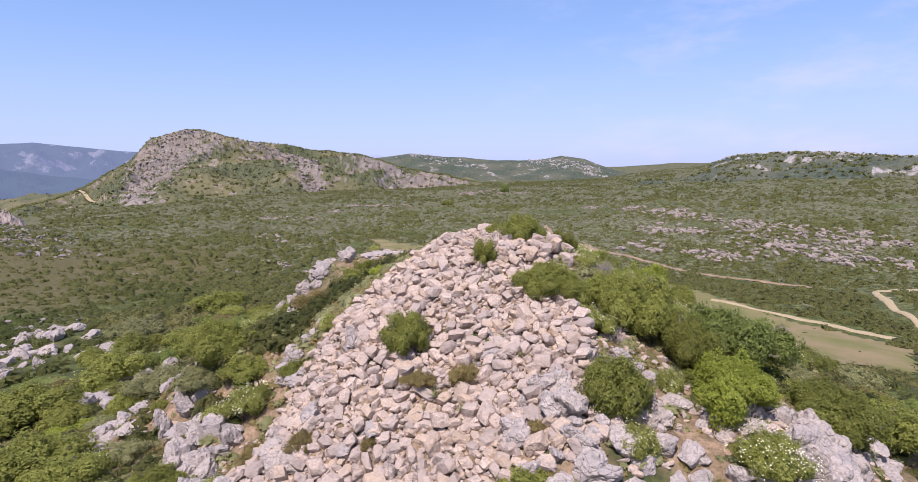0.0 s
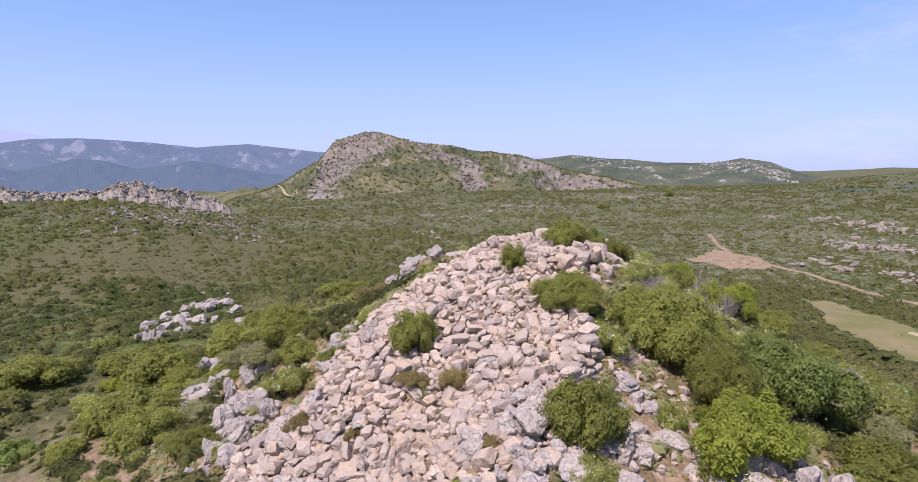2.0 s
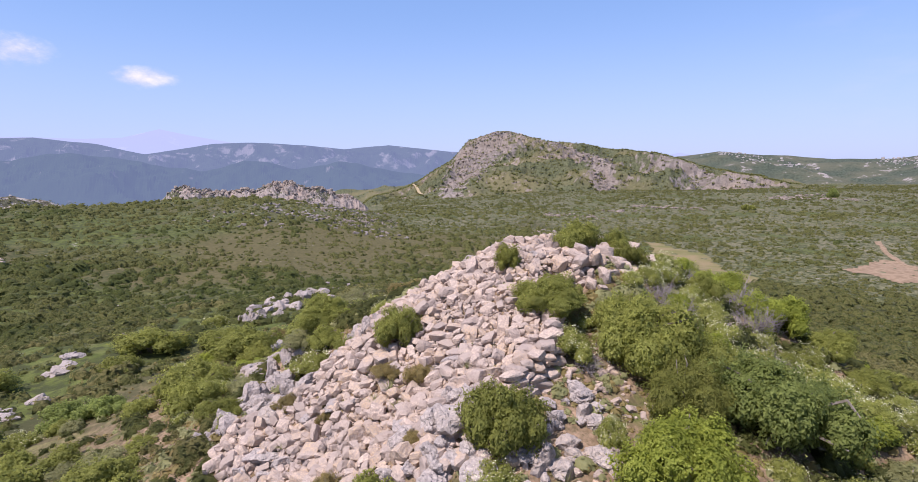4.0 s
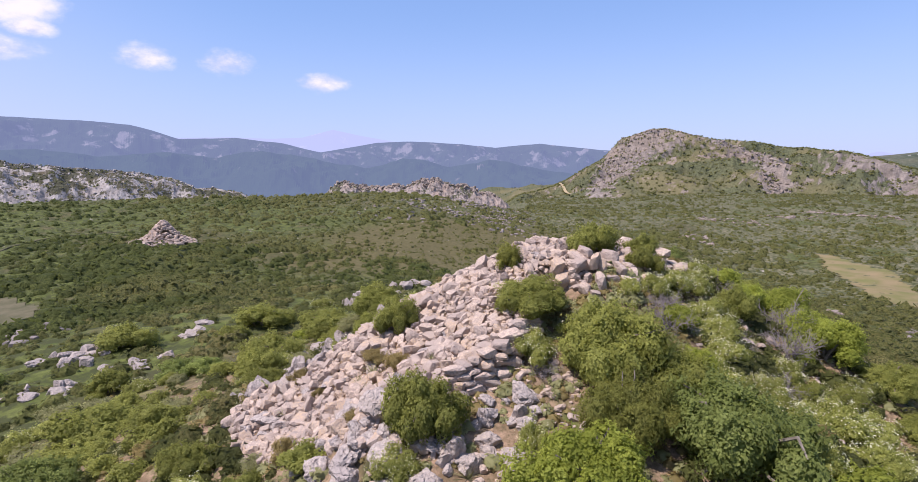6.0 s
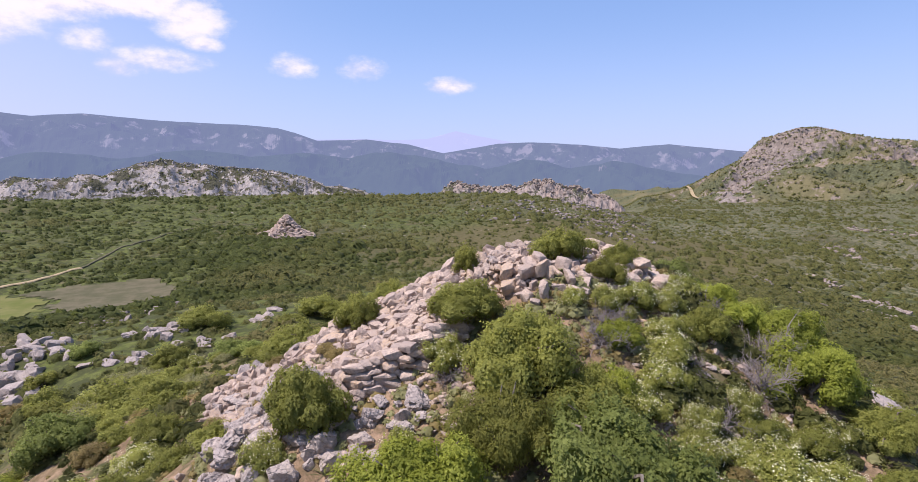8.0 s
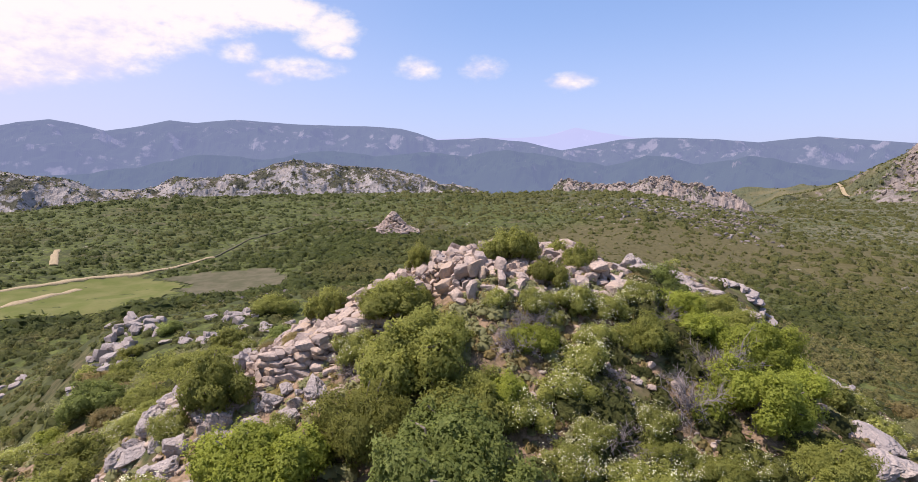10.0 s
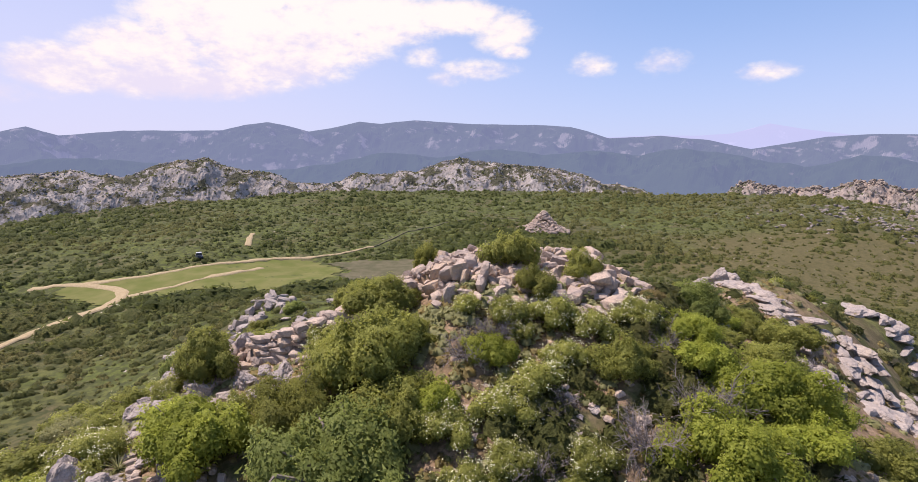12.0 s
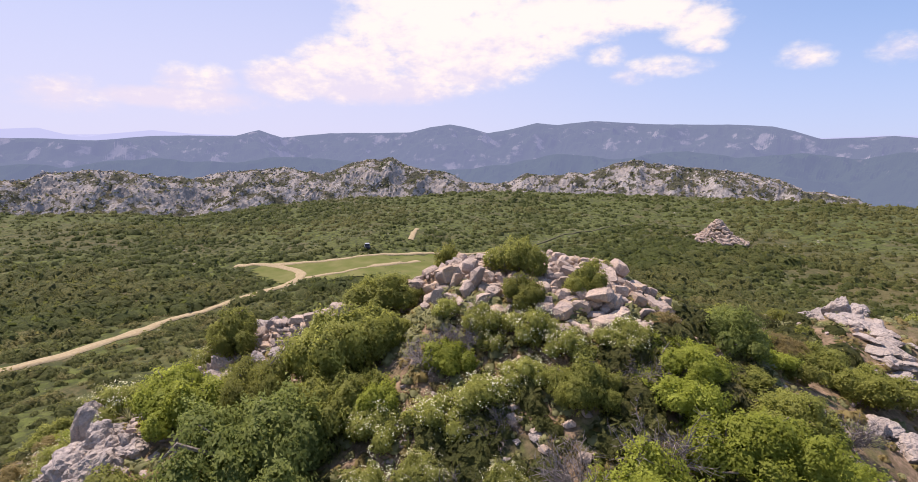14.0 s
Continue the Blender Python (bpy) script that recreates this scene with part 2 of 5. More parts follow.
def build_clouds(t, base):
    """White cumulus low in the south-west, over the clear sky."""
    axis = add(t, "ShaderNodeSeparateXYZ", Vector=t.nodes.new("ShaderNodeTexCoord").outputs["Generated"])

    def calc(op, a, b=None, c=None):
        n = t.nodes.new("ShaderNodeMath")
        n.operation = op
        for k, value in enumerate((a, b, c)):
            if isinstance(value, bpy.types.NodeSocket):
                t.links.new(value, n.inputs[k])
            elif value is not None:
                n.inputs[k].default_value = value
        return n.outputs[0]

    bearing = calc("MULTIPLY", calc("ARCTAN2", calc("MULTIPLY", axis.outputs["X"], -1.0), axis.outputs["Y"]), 180 / math.pi)
    height = calc("MULTIPLY", calc("ARCSINE", axis.outputs["Z"]), 180 / math.pi)
    flat = add(t, "ShaderNodeCombineXYZ", X=bearing, Y=calc("MULTIPLY", height, 1.7))
    billow = speck(t, flat.outputs[0], 0.22, 8, 0.6)
    fluff = speck(t, flat.outputs[0], 0.75, 6, 0.6)
    body, top = None, None
    for b, h, w, u, full in [(*c, 1.5 if c[2] > 4 else 1.0) for c in CLOUDS] + [(*c, 0.65) for c in WISPS]:
        dx = calc("DIVIDE", calc("SUBTRACT", bearing, b), w * 1.22)
        dy = calc("DIVIDE", calc("SUBTRACT", height, h), u * 1.22)
        m = calc("SUBTRACT", 1.0, calc("ADD", calc("MULTIPLY", dx, dx), calc("MULTIPLY", dy, dy)))
        m = calc("MULTIPLY", m, full)
        body = m if body is None else calc("MAXIMUM", body, m)
    edge = calc("ADD", body, calc("MULTIPLY", calc("SUBTRACT", billow, 0.5), 1.5))
    edge = calc("ADD", edge, calc("MULTIPLY", calc("SUBTRACT", fluff, 0.5), 1.0))
    cover = ramp(t, edge, -0.1, 1.15)
    bright = 1.0 / SKY_STRENGTH
    puff = calc("ADD", calc("MULTIPLY", calc("SUBTRACT", billow, 0.5), 2.4), calc("MULTIPLY", calc("SUBTRACT", fluff, 0.5), 1.6))
    shade = ramp(t, calc("ADD", puff, calc("MULTIPLY", calc("SUBTRACT", height, 8.0), 0.11)), -0.35, 0.65)
    white = mixed(t, shade, (0.62 * bright, 0.615 * bright, 0.73 * bright), (0.81 * bright, 0.775 * bright, 0.73 * bright))
    # bright lavender air near the horizon, milkier towards the sun
    base = mixed(t, 0.45, base, (0.255 * bright, 0.44 * bright, 0.80 * bright))
    low = ramp(t, height, 16.0, -2.0)
    base = mixed(t, calc("MULTIPLY", low, 0.7), base, (0.43 * bright, 0.505 * bright, 0.75 * bright))
    veil = ramp(t, calc("ABSOLUTE", calc("SUBTRACT", bearing, 145.0)), 75.0, 10.0)
    base = mixed(t, calc("MULTIPLY", calc("MULTIPLY", veil, ramp(t, height, 40.0, 5.0)), 0.6), base, (0.60 * bright, 0.60 * bright, 0.75 * bright))
    thin = calc("MULTIPLY", ramp(t, speck(t, add(t, "ShaderNodeCombineXYZ", X=calc("MULTIPLY", bearing, 0.35), Y=height).outputs[0], 0.25, 5, 0.6), 0.45, 0.75), 0.35)
    thin = calc("MULTIPLY", thin, ramp(t, bearing, 15.0, -25.0))
    base = mixed(t, thin, base, (0.70 * bright, 0.66 * bright, 0.85 * bright))
    return mixed(t, cover, base, white)


wt.links.new(build_clouds(wt, sky.outputs[0]), bg.inputs[0])


MAT = {
    "ground": ground_material(),
    "stone": stone_material("rubble_limestone", (0.59, 0.445, 0.34), (0.50, 0.345, 0.21), (0.42, 0.33, 0.275)),
    "bedrock": stone_material("bedrock_limestone", (0.49, 0.405, 0.345), (0.46, 0.365, 0.285), (0.36, 0.305, 0.275), each=False),
    "low_rock": stone_material("plain_limestone", (0.34, 0.285, 0.245), (0.31, 0.24, 0.18), (0.24, 0.205, 0.185)),
    "white_rock": crag_material("cliff_limestone", (0.385, 0.345, 0.32), (0.335, 0.285, 0.25), (0.07, 0.068, 0.044), 0.115, 0.13, 0.05),
    "pink_rock": crag_material("crag_limestone", (0.27, 0.225, 0.195), (0.25, 0.195, 0.15), (0.092, 0.096, 0.050), -0.03, 0.07, 0.010, 0.34),
    # hill scrub: distance haze is mixed into its bluish base colour
    "green_hill": crag_material("scrubby_hill", (0.34, 0.31, 0.29), (0.30, 0.26, 0.235), (0.068, 0.080, 0.056), 0.025, 0.04, 0.010),
    "low_crag": crag_material("low_crag_limestone", (0.36, 0.30, 0.265), (0.34, 0.26, 0.21), (0.080, 0.080, 0.045), 0.16, 0.35, 0.08),
    "crag": stone_material("broken_crag_limestone", (0.37, 0.295, 0.235), (0.34, 0.25, 0.185), (0.28, 0.23, 0.195)),
    "pale_crag": stone_material("pale_crag_limestone", (0.46, 0.42, 0.39), (0.42, 0.365, 0.325), (0.33, 0.30, 0.285)),
    "track": plain_material("track_dirt", (0.29, 0.22, 0.125), (0.38, 0.30, 0.185), 2.5, 0.95, 0.05),
    "earth": plain_material("bare_earth", (0.20, 0.135, 0.085), (0.29, 0.205, 0.135), 0.6, 0.95, 0.05),
    "dry_field": plain_material("dry_grass", (0.14, 0.135, 0.05), (0.22, 0.165, 0.09), 0.12, 0.95, 0.03),
    "fallow": plain_material("fallow_ground", (0.085, 0.082, 0.045), (0.130, 0.112, 0.070), 0.35, 0.95, 0.03),
    "field": plain_material("short_grass", (0.105, 0.118, 0.032), (0.155, 0.148, 0.055), 0.2, 0.95, 0.03),
    "mastic": leaf_material("mastic_leaves", (0.170, 0.178, 0.040), (0.405, 0.410, 0.105), 0.6),
    "yellow": leaf_material("young_mastic_leaves", (0.215, 0.245, 0.034), (0.47, 0.50, 0.095), 0.6),
    "tree": leaf_material("phillyrea_leaves", (0.155, 0.190, 0.048), (0.375, 0.415, 0.12), 0.6),
    "olive": leaf_material("juniper_leaves", (0.15, 0.155, 0.034), (0.34, 0.335, 0.08), 0.55),
    "heath": leaf_material("heather_sprigs", (0.19, 0.15, 0.055), (0.4, 0.31, 0.13), 0.55),
    "cistus": leaf_material("rockrose_leaves", (0.215, 0.225, 0.054), (0.47, 0.47, 0.13), 0.6),
    "grey": leaf_material("rosemary_leaves", (0.19, 0.19, 0.08), (0.4, 0.38, 0.18), 0.55),
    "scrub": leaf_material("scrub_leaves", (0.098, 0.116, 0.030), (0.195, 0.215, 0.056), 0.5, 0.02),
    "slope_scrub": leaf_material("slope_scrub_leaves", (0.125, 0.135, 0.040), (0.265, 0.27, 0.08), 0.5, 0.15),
    "petal": plain_material("white_petals", (0.66, 0.62, 0.36), (0.74, 0.70, 0.46), 20, 0.7),
    "car_paint": plain_material("dark_blue_paint", (0.02, 0.028, 0.05), (0.028, 0.036, 0.06), 2, 0.3),
    "car_glass": plain_material("dark_glass", (0.02, 0.02, 0.025), (0.03, 0.03, 0.035), 2, 0.1),
    "car_roof": plain_material("pale_metal", (0.38, 0.38, 0.40), (0.44, 0.44, 0.46), 2, 0.35),
    "tyre": plain_material("rubber", (0.02, 0.02, 0.02), (0.03, 0.03, 0.03), 6, 0.9),
    "bark": plain_material("grey_bark", (0.16, 0.13, 0.10), (0.26, 0.22, 0.18), 12, 0.9, 0.01),
    "twig": plain_material("dead_twigs", (0.20, 0.165, 0.155), (0.31, 0.265, 0.25), 15, 0.9),
    # mountain backdrops: distance haze is put in as blue emission
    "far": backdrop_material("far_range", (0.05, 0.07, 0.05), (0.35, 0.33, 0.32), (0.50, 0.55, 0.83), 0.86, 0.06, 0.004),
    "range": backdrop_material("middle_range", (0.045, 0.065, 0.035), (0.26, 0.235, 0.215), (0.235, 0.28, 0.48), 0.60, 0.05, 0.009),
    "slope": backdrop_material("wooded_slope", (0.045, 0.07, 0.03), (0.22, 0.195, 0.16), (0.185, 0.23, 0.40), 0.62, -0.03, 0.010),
}


# ---- the lie of the land (numbers only) ----
EYE_Z = 16.4


def hash01(i, j, seed):
    n = (i * 374761393 + j * 668265263 + seed * 974634777) & 0x7FFFFFFF
    n = ((n ^ (n >> 13)) * 1274126177) & 0x7FFFFFFF
    return ((n ^ (n >> 16)) & 0xFFFF) / 65535.0


def value_noise(x, y, seed=0):
    """Smooth noise from -1 to 1 on numpy arrays."""
    x, y = np.asarray(x, float), np.asarray(y, float)
    i, j = np.floor(x).astype(np.int64), np.floor(y).astype(np.int64)
    u, v = x - i, y - j
    u, v = u * u * (3 - 2 * u), v * v * (3 - 2 * v)
    a, b = hash01(i, j, seed), hash01(i + 1, j, seed)
    c, d = hash01(i, j + 1, seed), hash01(i + 1, j + 1, seed)
    return 2 * ((a * (1 - u) + b * u) * (1 - v) + (c * (1 - u) + d * u) * v) - 1


def fbm(x, y, size, octaves=4, seed=0, gain=0.5):
    total, weight, step = 0.0, 1.0, 1.0 / size
    for k in range(octaves):
        total = total + weight * value_noise(x * step + 17.3 * k, y * step - 9.1 * k, seed + k)
        weight, step = weight * gain, step * 2.03
    return total


def ridged(x, y, size, octaves=4, seed=0):
    total, weight, step = 0.0, 1.0, 1.0 / size
    for k in range(octaves):
        total = total + weight * (1 - 2 * np.abs(value_noise(x * step + 5.7 * k, y * step + 3.3 * k, seed + k)))
        weight, step = weight * 0.5, step * 2.1
    return total


def smoothstep(a, b, x):
    t = np.clip((x - a) / (b - a), 0, 1)
    return t * t * (3 - 2 * t)


# Heights of the land round the knoll, along rays of the compass (degrees to the left of north).
PLAIN_R = (60, 120, 200, 320, 420, 600, 1000, 1600)
PLAIN = {
    -90: (-12, -18, -20, -16, -12, -5, 10, 0),
    -45: (-12, -20, -22, -18, -13, -6, 12, 0),
    -25: (-12, -20, -23, -18, -14, -8, 12, 0),
    -8: (-12, -20, -23, -21, -19, -17, -22, -60),
    25: (-11, -20, -24, -24, -24, -24, -34, -60),
    45: (-10, -16, -18, -18, -22, -34, -46, -90),
    60: (-9, -13, -12.0, -3.5, -22, -60, -120, -160),
    80: (-9, -13, -11.8, -3.2, -25, -80, -140, -160),
    105: (-11, -12.5, -10, -3.0, -20, -80, -140, -160),
    125: (-12, -11, -7, -5.8, -30, -90, -140, -160),
    142: (-13, -13, -12, -15, -30, -80, -140, -160),
    156: (-12, -13, -12, -10, -30, -80, -140, -160),
    200: (-12, -14, -14, -14, -20, -40, -60, -90),
}
KNOLL_R = (0, 6, 9, 12, 16, 25, 40, 60)
KNOLL_Z = (10.7, 9.9, 8.5, 7.0, 5.0, 1.0, -5.0, -10.0)
SHOULDER_Z = (10.7, 9.6, 7.6, 6.2, 4.9, 2.4, 1.6, -1.0)
RUIN = (1.2, 1.8)
# hollows and swells on the flanks of the knoll: place, rise
SWELLS = ((0, -6.5, -0.57), (-2.3, -9, -0.95), (-2, -11.5, -0.62), (-7.5, -6.2, -1.81), (-7.3, -3, -0.74), (-11.3, -4.2, -1.23), (-11.4, -0.2, 0.62), (3.6, -9.2, 0.97),
          (5.2, -8, 0.12), (3.2, -4.9, 0.31), (5.3, -5.8, 0.11), (8.8, -9.0, 1.09), (11.2, -5.8, 0.77), (9.6, -2, 0.22), (5, 2.6, -0.74), (8.2, 0.8, -0.74),
          (10, 3.6, -1.19), (6.6, 5.0, -0.36), (4.4, 11.8, -0.79), (7.4, 16.5, -1.36), (-12, 12.8, 1.06), (-7.5, -16.5, 0.58), (8.5, -6.3, -0.34), (-4.8, -9.5, -0.34))


def ground_z(x, y):
    """Height of the bare ground; numpy arrays in and out."""
    x, y = np.asarray(x, float), np.asarray(y, float)
    r = np.hypot(x, y)
    az = np.degrees(np.arctan2(-x, y))
    az = np.where(az < -90, az + 360, az)
    keys = sorted(PLAIN) + [270]
    rows = [PLAIN[k] for k in sorted(PLAIN)] + [PLAIN[-90]]
    cols = [np.interp(az, keys, [row[k] for row in rows]) for k in range(len(PLAIN_R))]
    logr = np.log(np.maximum(r, 1.0))
    marks = np.log(PLAIN_R)
    plain = np.array(cols[0], float)
    for k in range(len(PLAIN_R) - 1):
        f = smoothstep(marks[k], marks[k + 1], logr) * 0.5 + 0.5 * np.clip((logr - marks[k]) / (marks[k + 1] - marks[k]), 0, 1)
        plain = plain + (cols[k + 1] - cols[k]) * f
    west = smoothstep(20, 48, az) * (1 - smoothstep(122, 150, az))
    knoll = np.interp(r, KNOLL_R, KNOLL_Z) * (1 - west) + np.interp(r, KNOLL_R, SHOULDER_Z) * west
    # a spur runs on behind the ruin, a shoulder lies on its sunny flank
    u, v = (x + 8.5) * 0.89 + (y - 15.5) * 0.45, -(x + 8.5) * 0.45 + (y - 15.5) * 0.89
    knoll = knoll + 5.2 * np.exp(-(u / 6.3) ** 2 - (v / 8.0) ** 2)
    knoll = knoll + 4.6 * np.exp(-((x + 13) / 4.2) ** 2 - ((y - 23.5) / 4.2) ** 2)
    knoll = knoll + 1.1 * np.exp(-((x - 9) / 3.5) ** 2 - ((y + 6.5) / 3.5) ** 2)
    knoll = knoll + 0.8 * np.exp(-((x - 7) / 4) ** 2 - ((y - 5) / 4) ** 2)
    f = smoothstep(22 + 22 * west, 60 + 25 * west, r)
    z = knoll * (1 - f) + plain * f
    d = np.hypot(x - RUIN[0], y - RUIN[1])
    cone = 12.75 - 0.53 * np.maximum(0, d - 2.7)
    # the old wall: the fill behind it stands higher than the ground outside
    wall = np.interp(y, (-8.0, -6.6, -5.0, -3.3, -1.6), (3.2, 3.8, 4.0, 3.3, 1.9))
    outside = smoothstep(-0.1, 0.35, x - wall) * smoothstep(-9.0, -7.0, y) * (1 - smoothstep(-2.0, 0.5, y))
    cone = cone - 0.8 * outside
    z = np.where(cone > z, cone, z) + 0.25 * np.exp(-((cone - z) / 0.4) ** 2) * (d < 14)
    for sx, sy, rise in SWELLS:
        z = z + rise * np.exp(-((x - sx) ** 2 + (y - sy) ** 2) / 5.3)
    rough = 0.10 * fbm(x, y, 1.7, 3, 11) + 0.35 * fbm(x, y, 9, 3, 12) * smoothstep(6, 20, r)
    rough = rough + fbm(x, y, 60, 3, 13) * 1.3 * smoothstep(60, 160, r) + fbm(x, y, 300, 3, 14) * 9 * smoothstep(500, 1200, r)
    return z + rough


# ---- building helpers ----
def mesh_of(name, verts, faces, smooth=False, normals=None):
    """A mesh from numpy arrays; all faces have the same number of corners."""
    verts, faces = np.ascontiguousarray(verts, dtype=np.float32), np.ascontiguousarray(faces, dtype=np.int32)
    me = bpy.data.meshes.new(name)
    me.vertices.add(len(verts))
    me.vertices.foreach_set("co", verts.ravel())
    n, k = faces.shape
    me.loops.add(n * k)
    me.loops.foreach_set("vertex_index", faces.ravel())
    me.polygons.add(n)
    me.polygons.foreach_set("loop_start", np.arange(0, n * k, k, dtype=np.int32))
    me.polygons.foreach_set("use_smooth", np.full(n, smooth or normals is not None, dtype=bool))
    me.update(calc_edges=True)
    if normals is not None:
        me.normals_split_custom_set_from_vertices(np.ascontiguousarray(normals, dtype=np.float32))
    return me


def solid(name, verts, faces, material, parent=None, smooth=False, normals=None):
    me = mesh_of(name, verts, faces, smooth, normals)
    me.materials.append(MAT[material])
    ob = new(name, me)
    if parent is not None:
        ob.parent = parent
    return ob


def grid_faces(rows, cols, wrap=False):
    i = np.arange(rows - 1)[:, None] * cols
    j = np.arange(cols if wrap else cols - 1)[None, :]
    a, b = i + j, i + (j + 1) % cols
    return np.stack([a, b, b + cols, a + cols], -1).reshape(-1, 4)


def way(az):
    return -np.sin(np.radians(az)), np.cos(np.radians(az))


# ---- ground: one sheet to the horizon ----
def build_ground():
    az = np.concatenate([np.arange(-52, 162, 0.55), np.arange(162, 308, 3.0)])
    r = [0.001, 0.2]
    while r[-1] < 4850:
        r.append(r[-1] * 1.028 + 0.02)
    r = np.array(r)
    sx, cy = way(az)
    x, y = r[:, None] * sx[None, :], r[:, None] * cy[None, :]
    z = ground_z(x, y)
    v = np.stack([x, y, z], -1).reshape(-1, 3)
    # counter-clockwise seen from above: the compass runs to the left
    f = grid_faces(len(r), len(az), wrap=True)[:, ::-1]
    ob = solid("ground", v, f[:, ::-1], "ground", smooth=True)
    tagged(ob, "rolling scrubland with red-brown soil and limestone patches", "ground", kind="structure")


build_ground()


# ---- mountains and ridges ----
SLOPES = {}


def build_ridge(name, label, profile, distance, front, back, foot, rough, size, material, seed, step=0.2, spurs=0.0, rows=26, power=0.8, crest_rough=0.0, bare=()):
    """A range whose crest runs along the compass; profile: (degrees to the left of north, degrees above the eye)."""
    az = np.arange(profile[0][0], profile[-1][0] + step / 2, step)
    rise = np.interp(az, [p[0] for p in profile], [p[1] for p in profile])
    crest = EYE_Z + distance * np.tan(np.radians(rise))
    sx, cy = way(az)
    crest = crest + crest_rough * fbm(sx * distance, cy * distance, size * 0.5, 4, seed + 7)
    s = np.concatenate([np.linspace(0, 1, rows), 1 + np.linspace(0, 1, 5)[1:]])
    dist = np.where(s <= 1, distance - front * (1 - s), distance + back * (s - 1))[:, None] + np.zeros(len(az))[None, :]
    lift = np.where(s <= 1, s ** power, 1 - (s - 1) * 0.9)[:, None]
    x, y = dist * sx[None, :], dist * cy[None, :]
    shape = np.where(s <= 1, np.sin(np.pi * np.clip(s, 0, 1)) * 0.9 + 0.1 * (s > 0.02), 0.3)[:, None]
    shape = shape * (1 - 0.9 * (s >= 0.97)[:, None] * (s <= 1)[:, None])
    z = foot + (crest[None, :] - foot) * lift + rough * ridged(x, y, size, 5, seed) * shape
    if spurs:
        z = z + spurs * fbm(x, y, size * 1.7, 3, seed + 3) * shape
    z = np.where(s[:, None] < 1, np.minimum(z, EYE_Z + (crest[None, :] - EYE_Z) * dist / distance - 0.002 * (distance - dist)), z)
    v = np.stack([x, y, z], -1).reshape(-1, 3)
    ob = solid(name, v, grid_faces(len(s), len(az))[:, ::-1], material, smooth=False)
    if bare:
        share = np.zeros((len(s), len(az)))
        for (a0, u0), (a1, u1), wide, tall, count in bare:
            t = np.clip(((az[None, :] - a0) * (a1 - a0) / wide ** 2 + (s[:, None] - u0) * (u1 - u0) / tall ** 2) / ((a1 - a0) ** 2 / wide ** 2 + (u1 - u0) ** 2 / tall ** 2), 0, 1)
            off = ((az[None, :] - a0 - t * (a1 - a0)) / wide) ** 2 + ((s[:, None] - u0 - t * (u1 - u0)) / tall) ** 2
            share = np.maximum(share, np.exp(-0.4 * off) * min(1.0, count / 150))
        ob.data.attributes.new("bare", "FLOAT", "POINT").data.foreach_set("value", share.ravel().astype(np.float32))
    SLOPES[name] = (v.reshape(len(s), len(az), 3)[:rows], az[0], step)
    return tagged(ob, label, "mountain range" if material in ("far", "range", "slope") else "hill", kind="structure")


def on_slope(name, az, up):
    """Places on a hillside; up: 0 at its foot, 1 on its crest."""
    grid, az0, step = SLOPES[name]
    i = np.clip(np.rint(np.asarray(up) * (grid.shape[0] - 1)).astype(int), 0, grid.shape[0] - 1)
    j = np.clip(np.rint((np.asarray(az) - az0) / step).astype(int), 0, grid.shape[1] - 1)
    return grid[i, j]


FAR = ((10, 0.1), (14, 0.3), (15.4, 0.62), (16.6, 0.3), (24, 0.4), (38, 0.9), (45, 1.2), (55, 1.5), (60, 2.0), (63.5, 2.63), (66, 3.17), (69, 2.36), (72, 2.22), (76, 2.33),
       (80, 2.22), (88, 2.4), (130, 2.2), (140, 2.4), (143, 2.62), (147, 2.1), (149.4, 2.02), (151.3, 2.52), (153.5, 2.33), (170, 2.2), (200, 1.5))
RANGE = ((30, 0.4), (38.5, 1.0), (44.7, 1.73), (49.3, 1.35), (53.5, 1.75), (58, 2.06), (61.6, 1.92), (63.4, 1.6), (67.3, 0.9), (71, 1.75), (75.3, 2.24), (80.2, 2.12),
         (82.2, 2.8), (84, 3.3), (87.7, 3.55), (95.5, 3.78), (100.1, 4.07), (103.6, 3.73), (105.7, 3.95), (108, 3.4), (110.8, 2.9), (113.5, 3.58), (114.7, 3.74), (116.8, 3.42),
         (118.8, 2.9), (122, 2.85), (127, 2.76), (131.7, 2.2), (133.8, 2.85), (136, 2.24), (140, 2.3), (143.3, 2.1), (147.3, 1.58), (155, 1.7), (175, 1.4), (200, 1.0))
SLOPE = ((36, -2.2), (45, -0.6), (50, 0.1), (54, -0.5), (59, 0.5), (63, -0.7), (68, 0.2), (73, 0.9), (77, 0.5), (81, 1.1), (86, 0.6), (91, 0.9), (97, 0.2), (104, 0.6), (110, -0.2), (116, -0.9), (123, -0.6),
         (130, 0.1), (136, -0.4), (142, 0.2), (150, -0.5), (160, -0.8), (200, -1.2))
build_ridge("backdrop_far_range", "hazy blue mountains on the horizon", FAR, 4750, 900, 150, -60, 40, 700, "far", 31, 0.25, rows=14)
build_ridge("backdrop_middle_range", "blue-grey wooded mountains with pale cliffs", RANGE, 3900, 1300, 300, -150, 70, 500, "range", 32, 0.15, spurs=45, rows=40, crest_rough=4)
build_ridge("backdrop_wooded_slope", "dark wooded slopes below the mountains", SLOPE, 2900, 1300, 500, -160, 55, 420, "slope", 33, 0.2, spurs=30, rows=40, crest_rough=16)
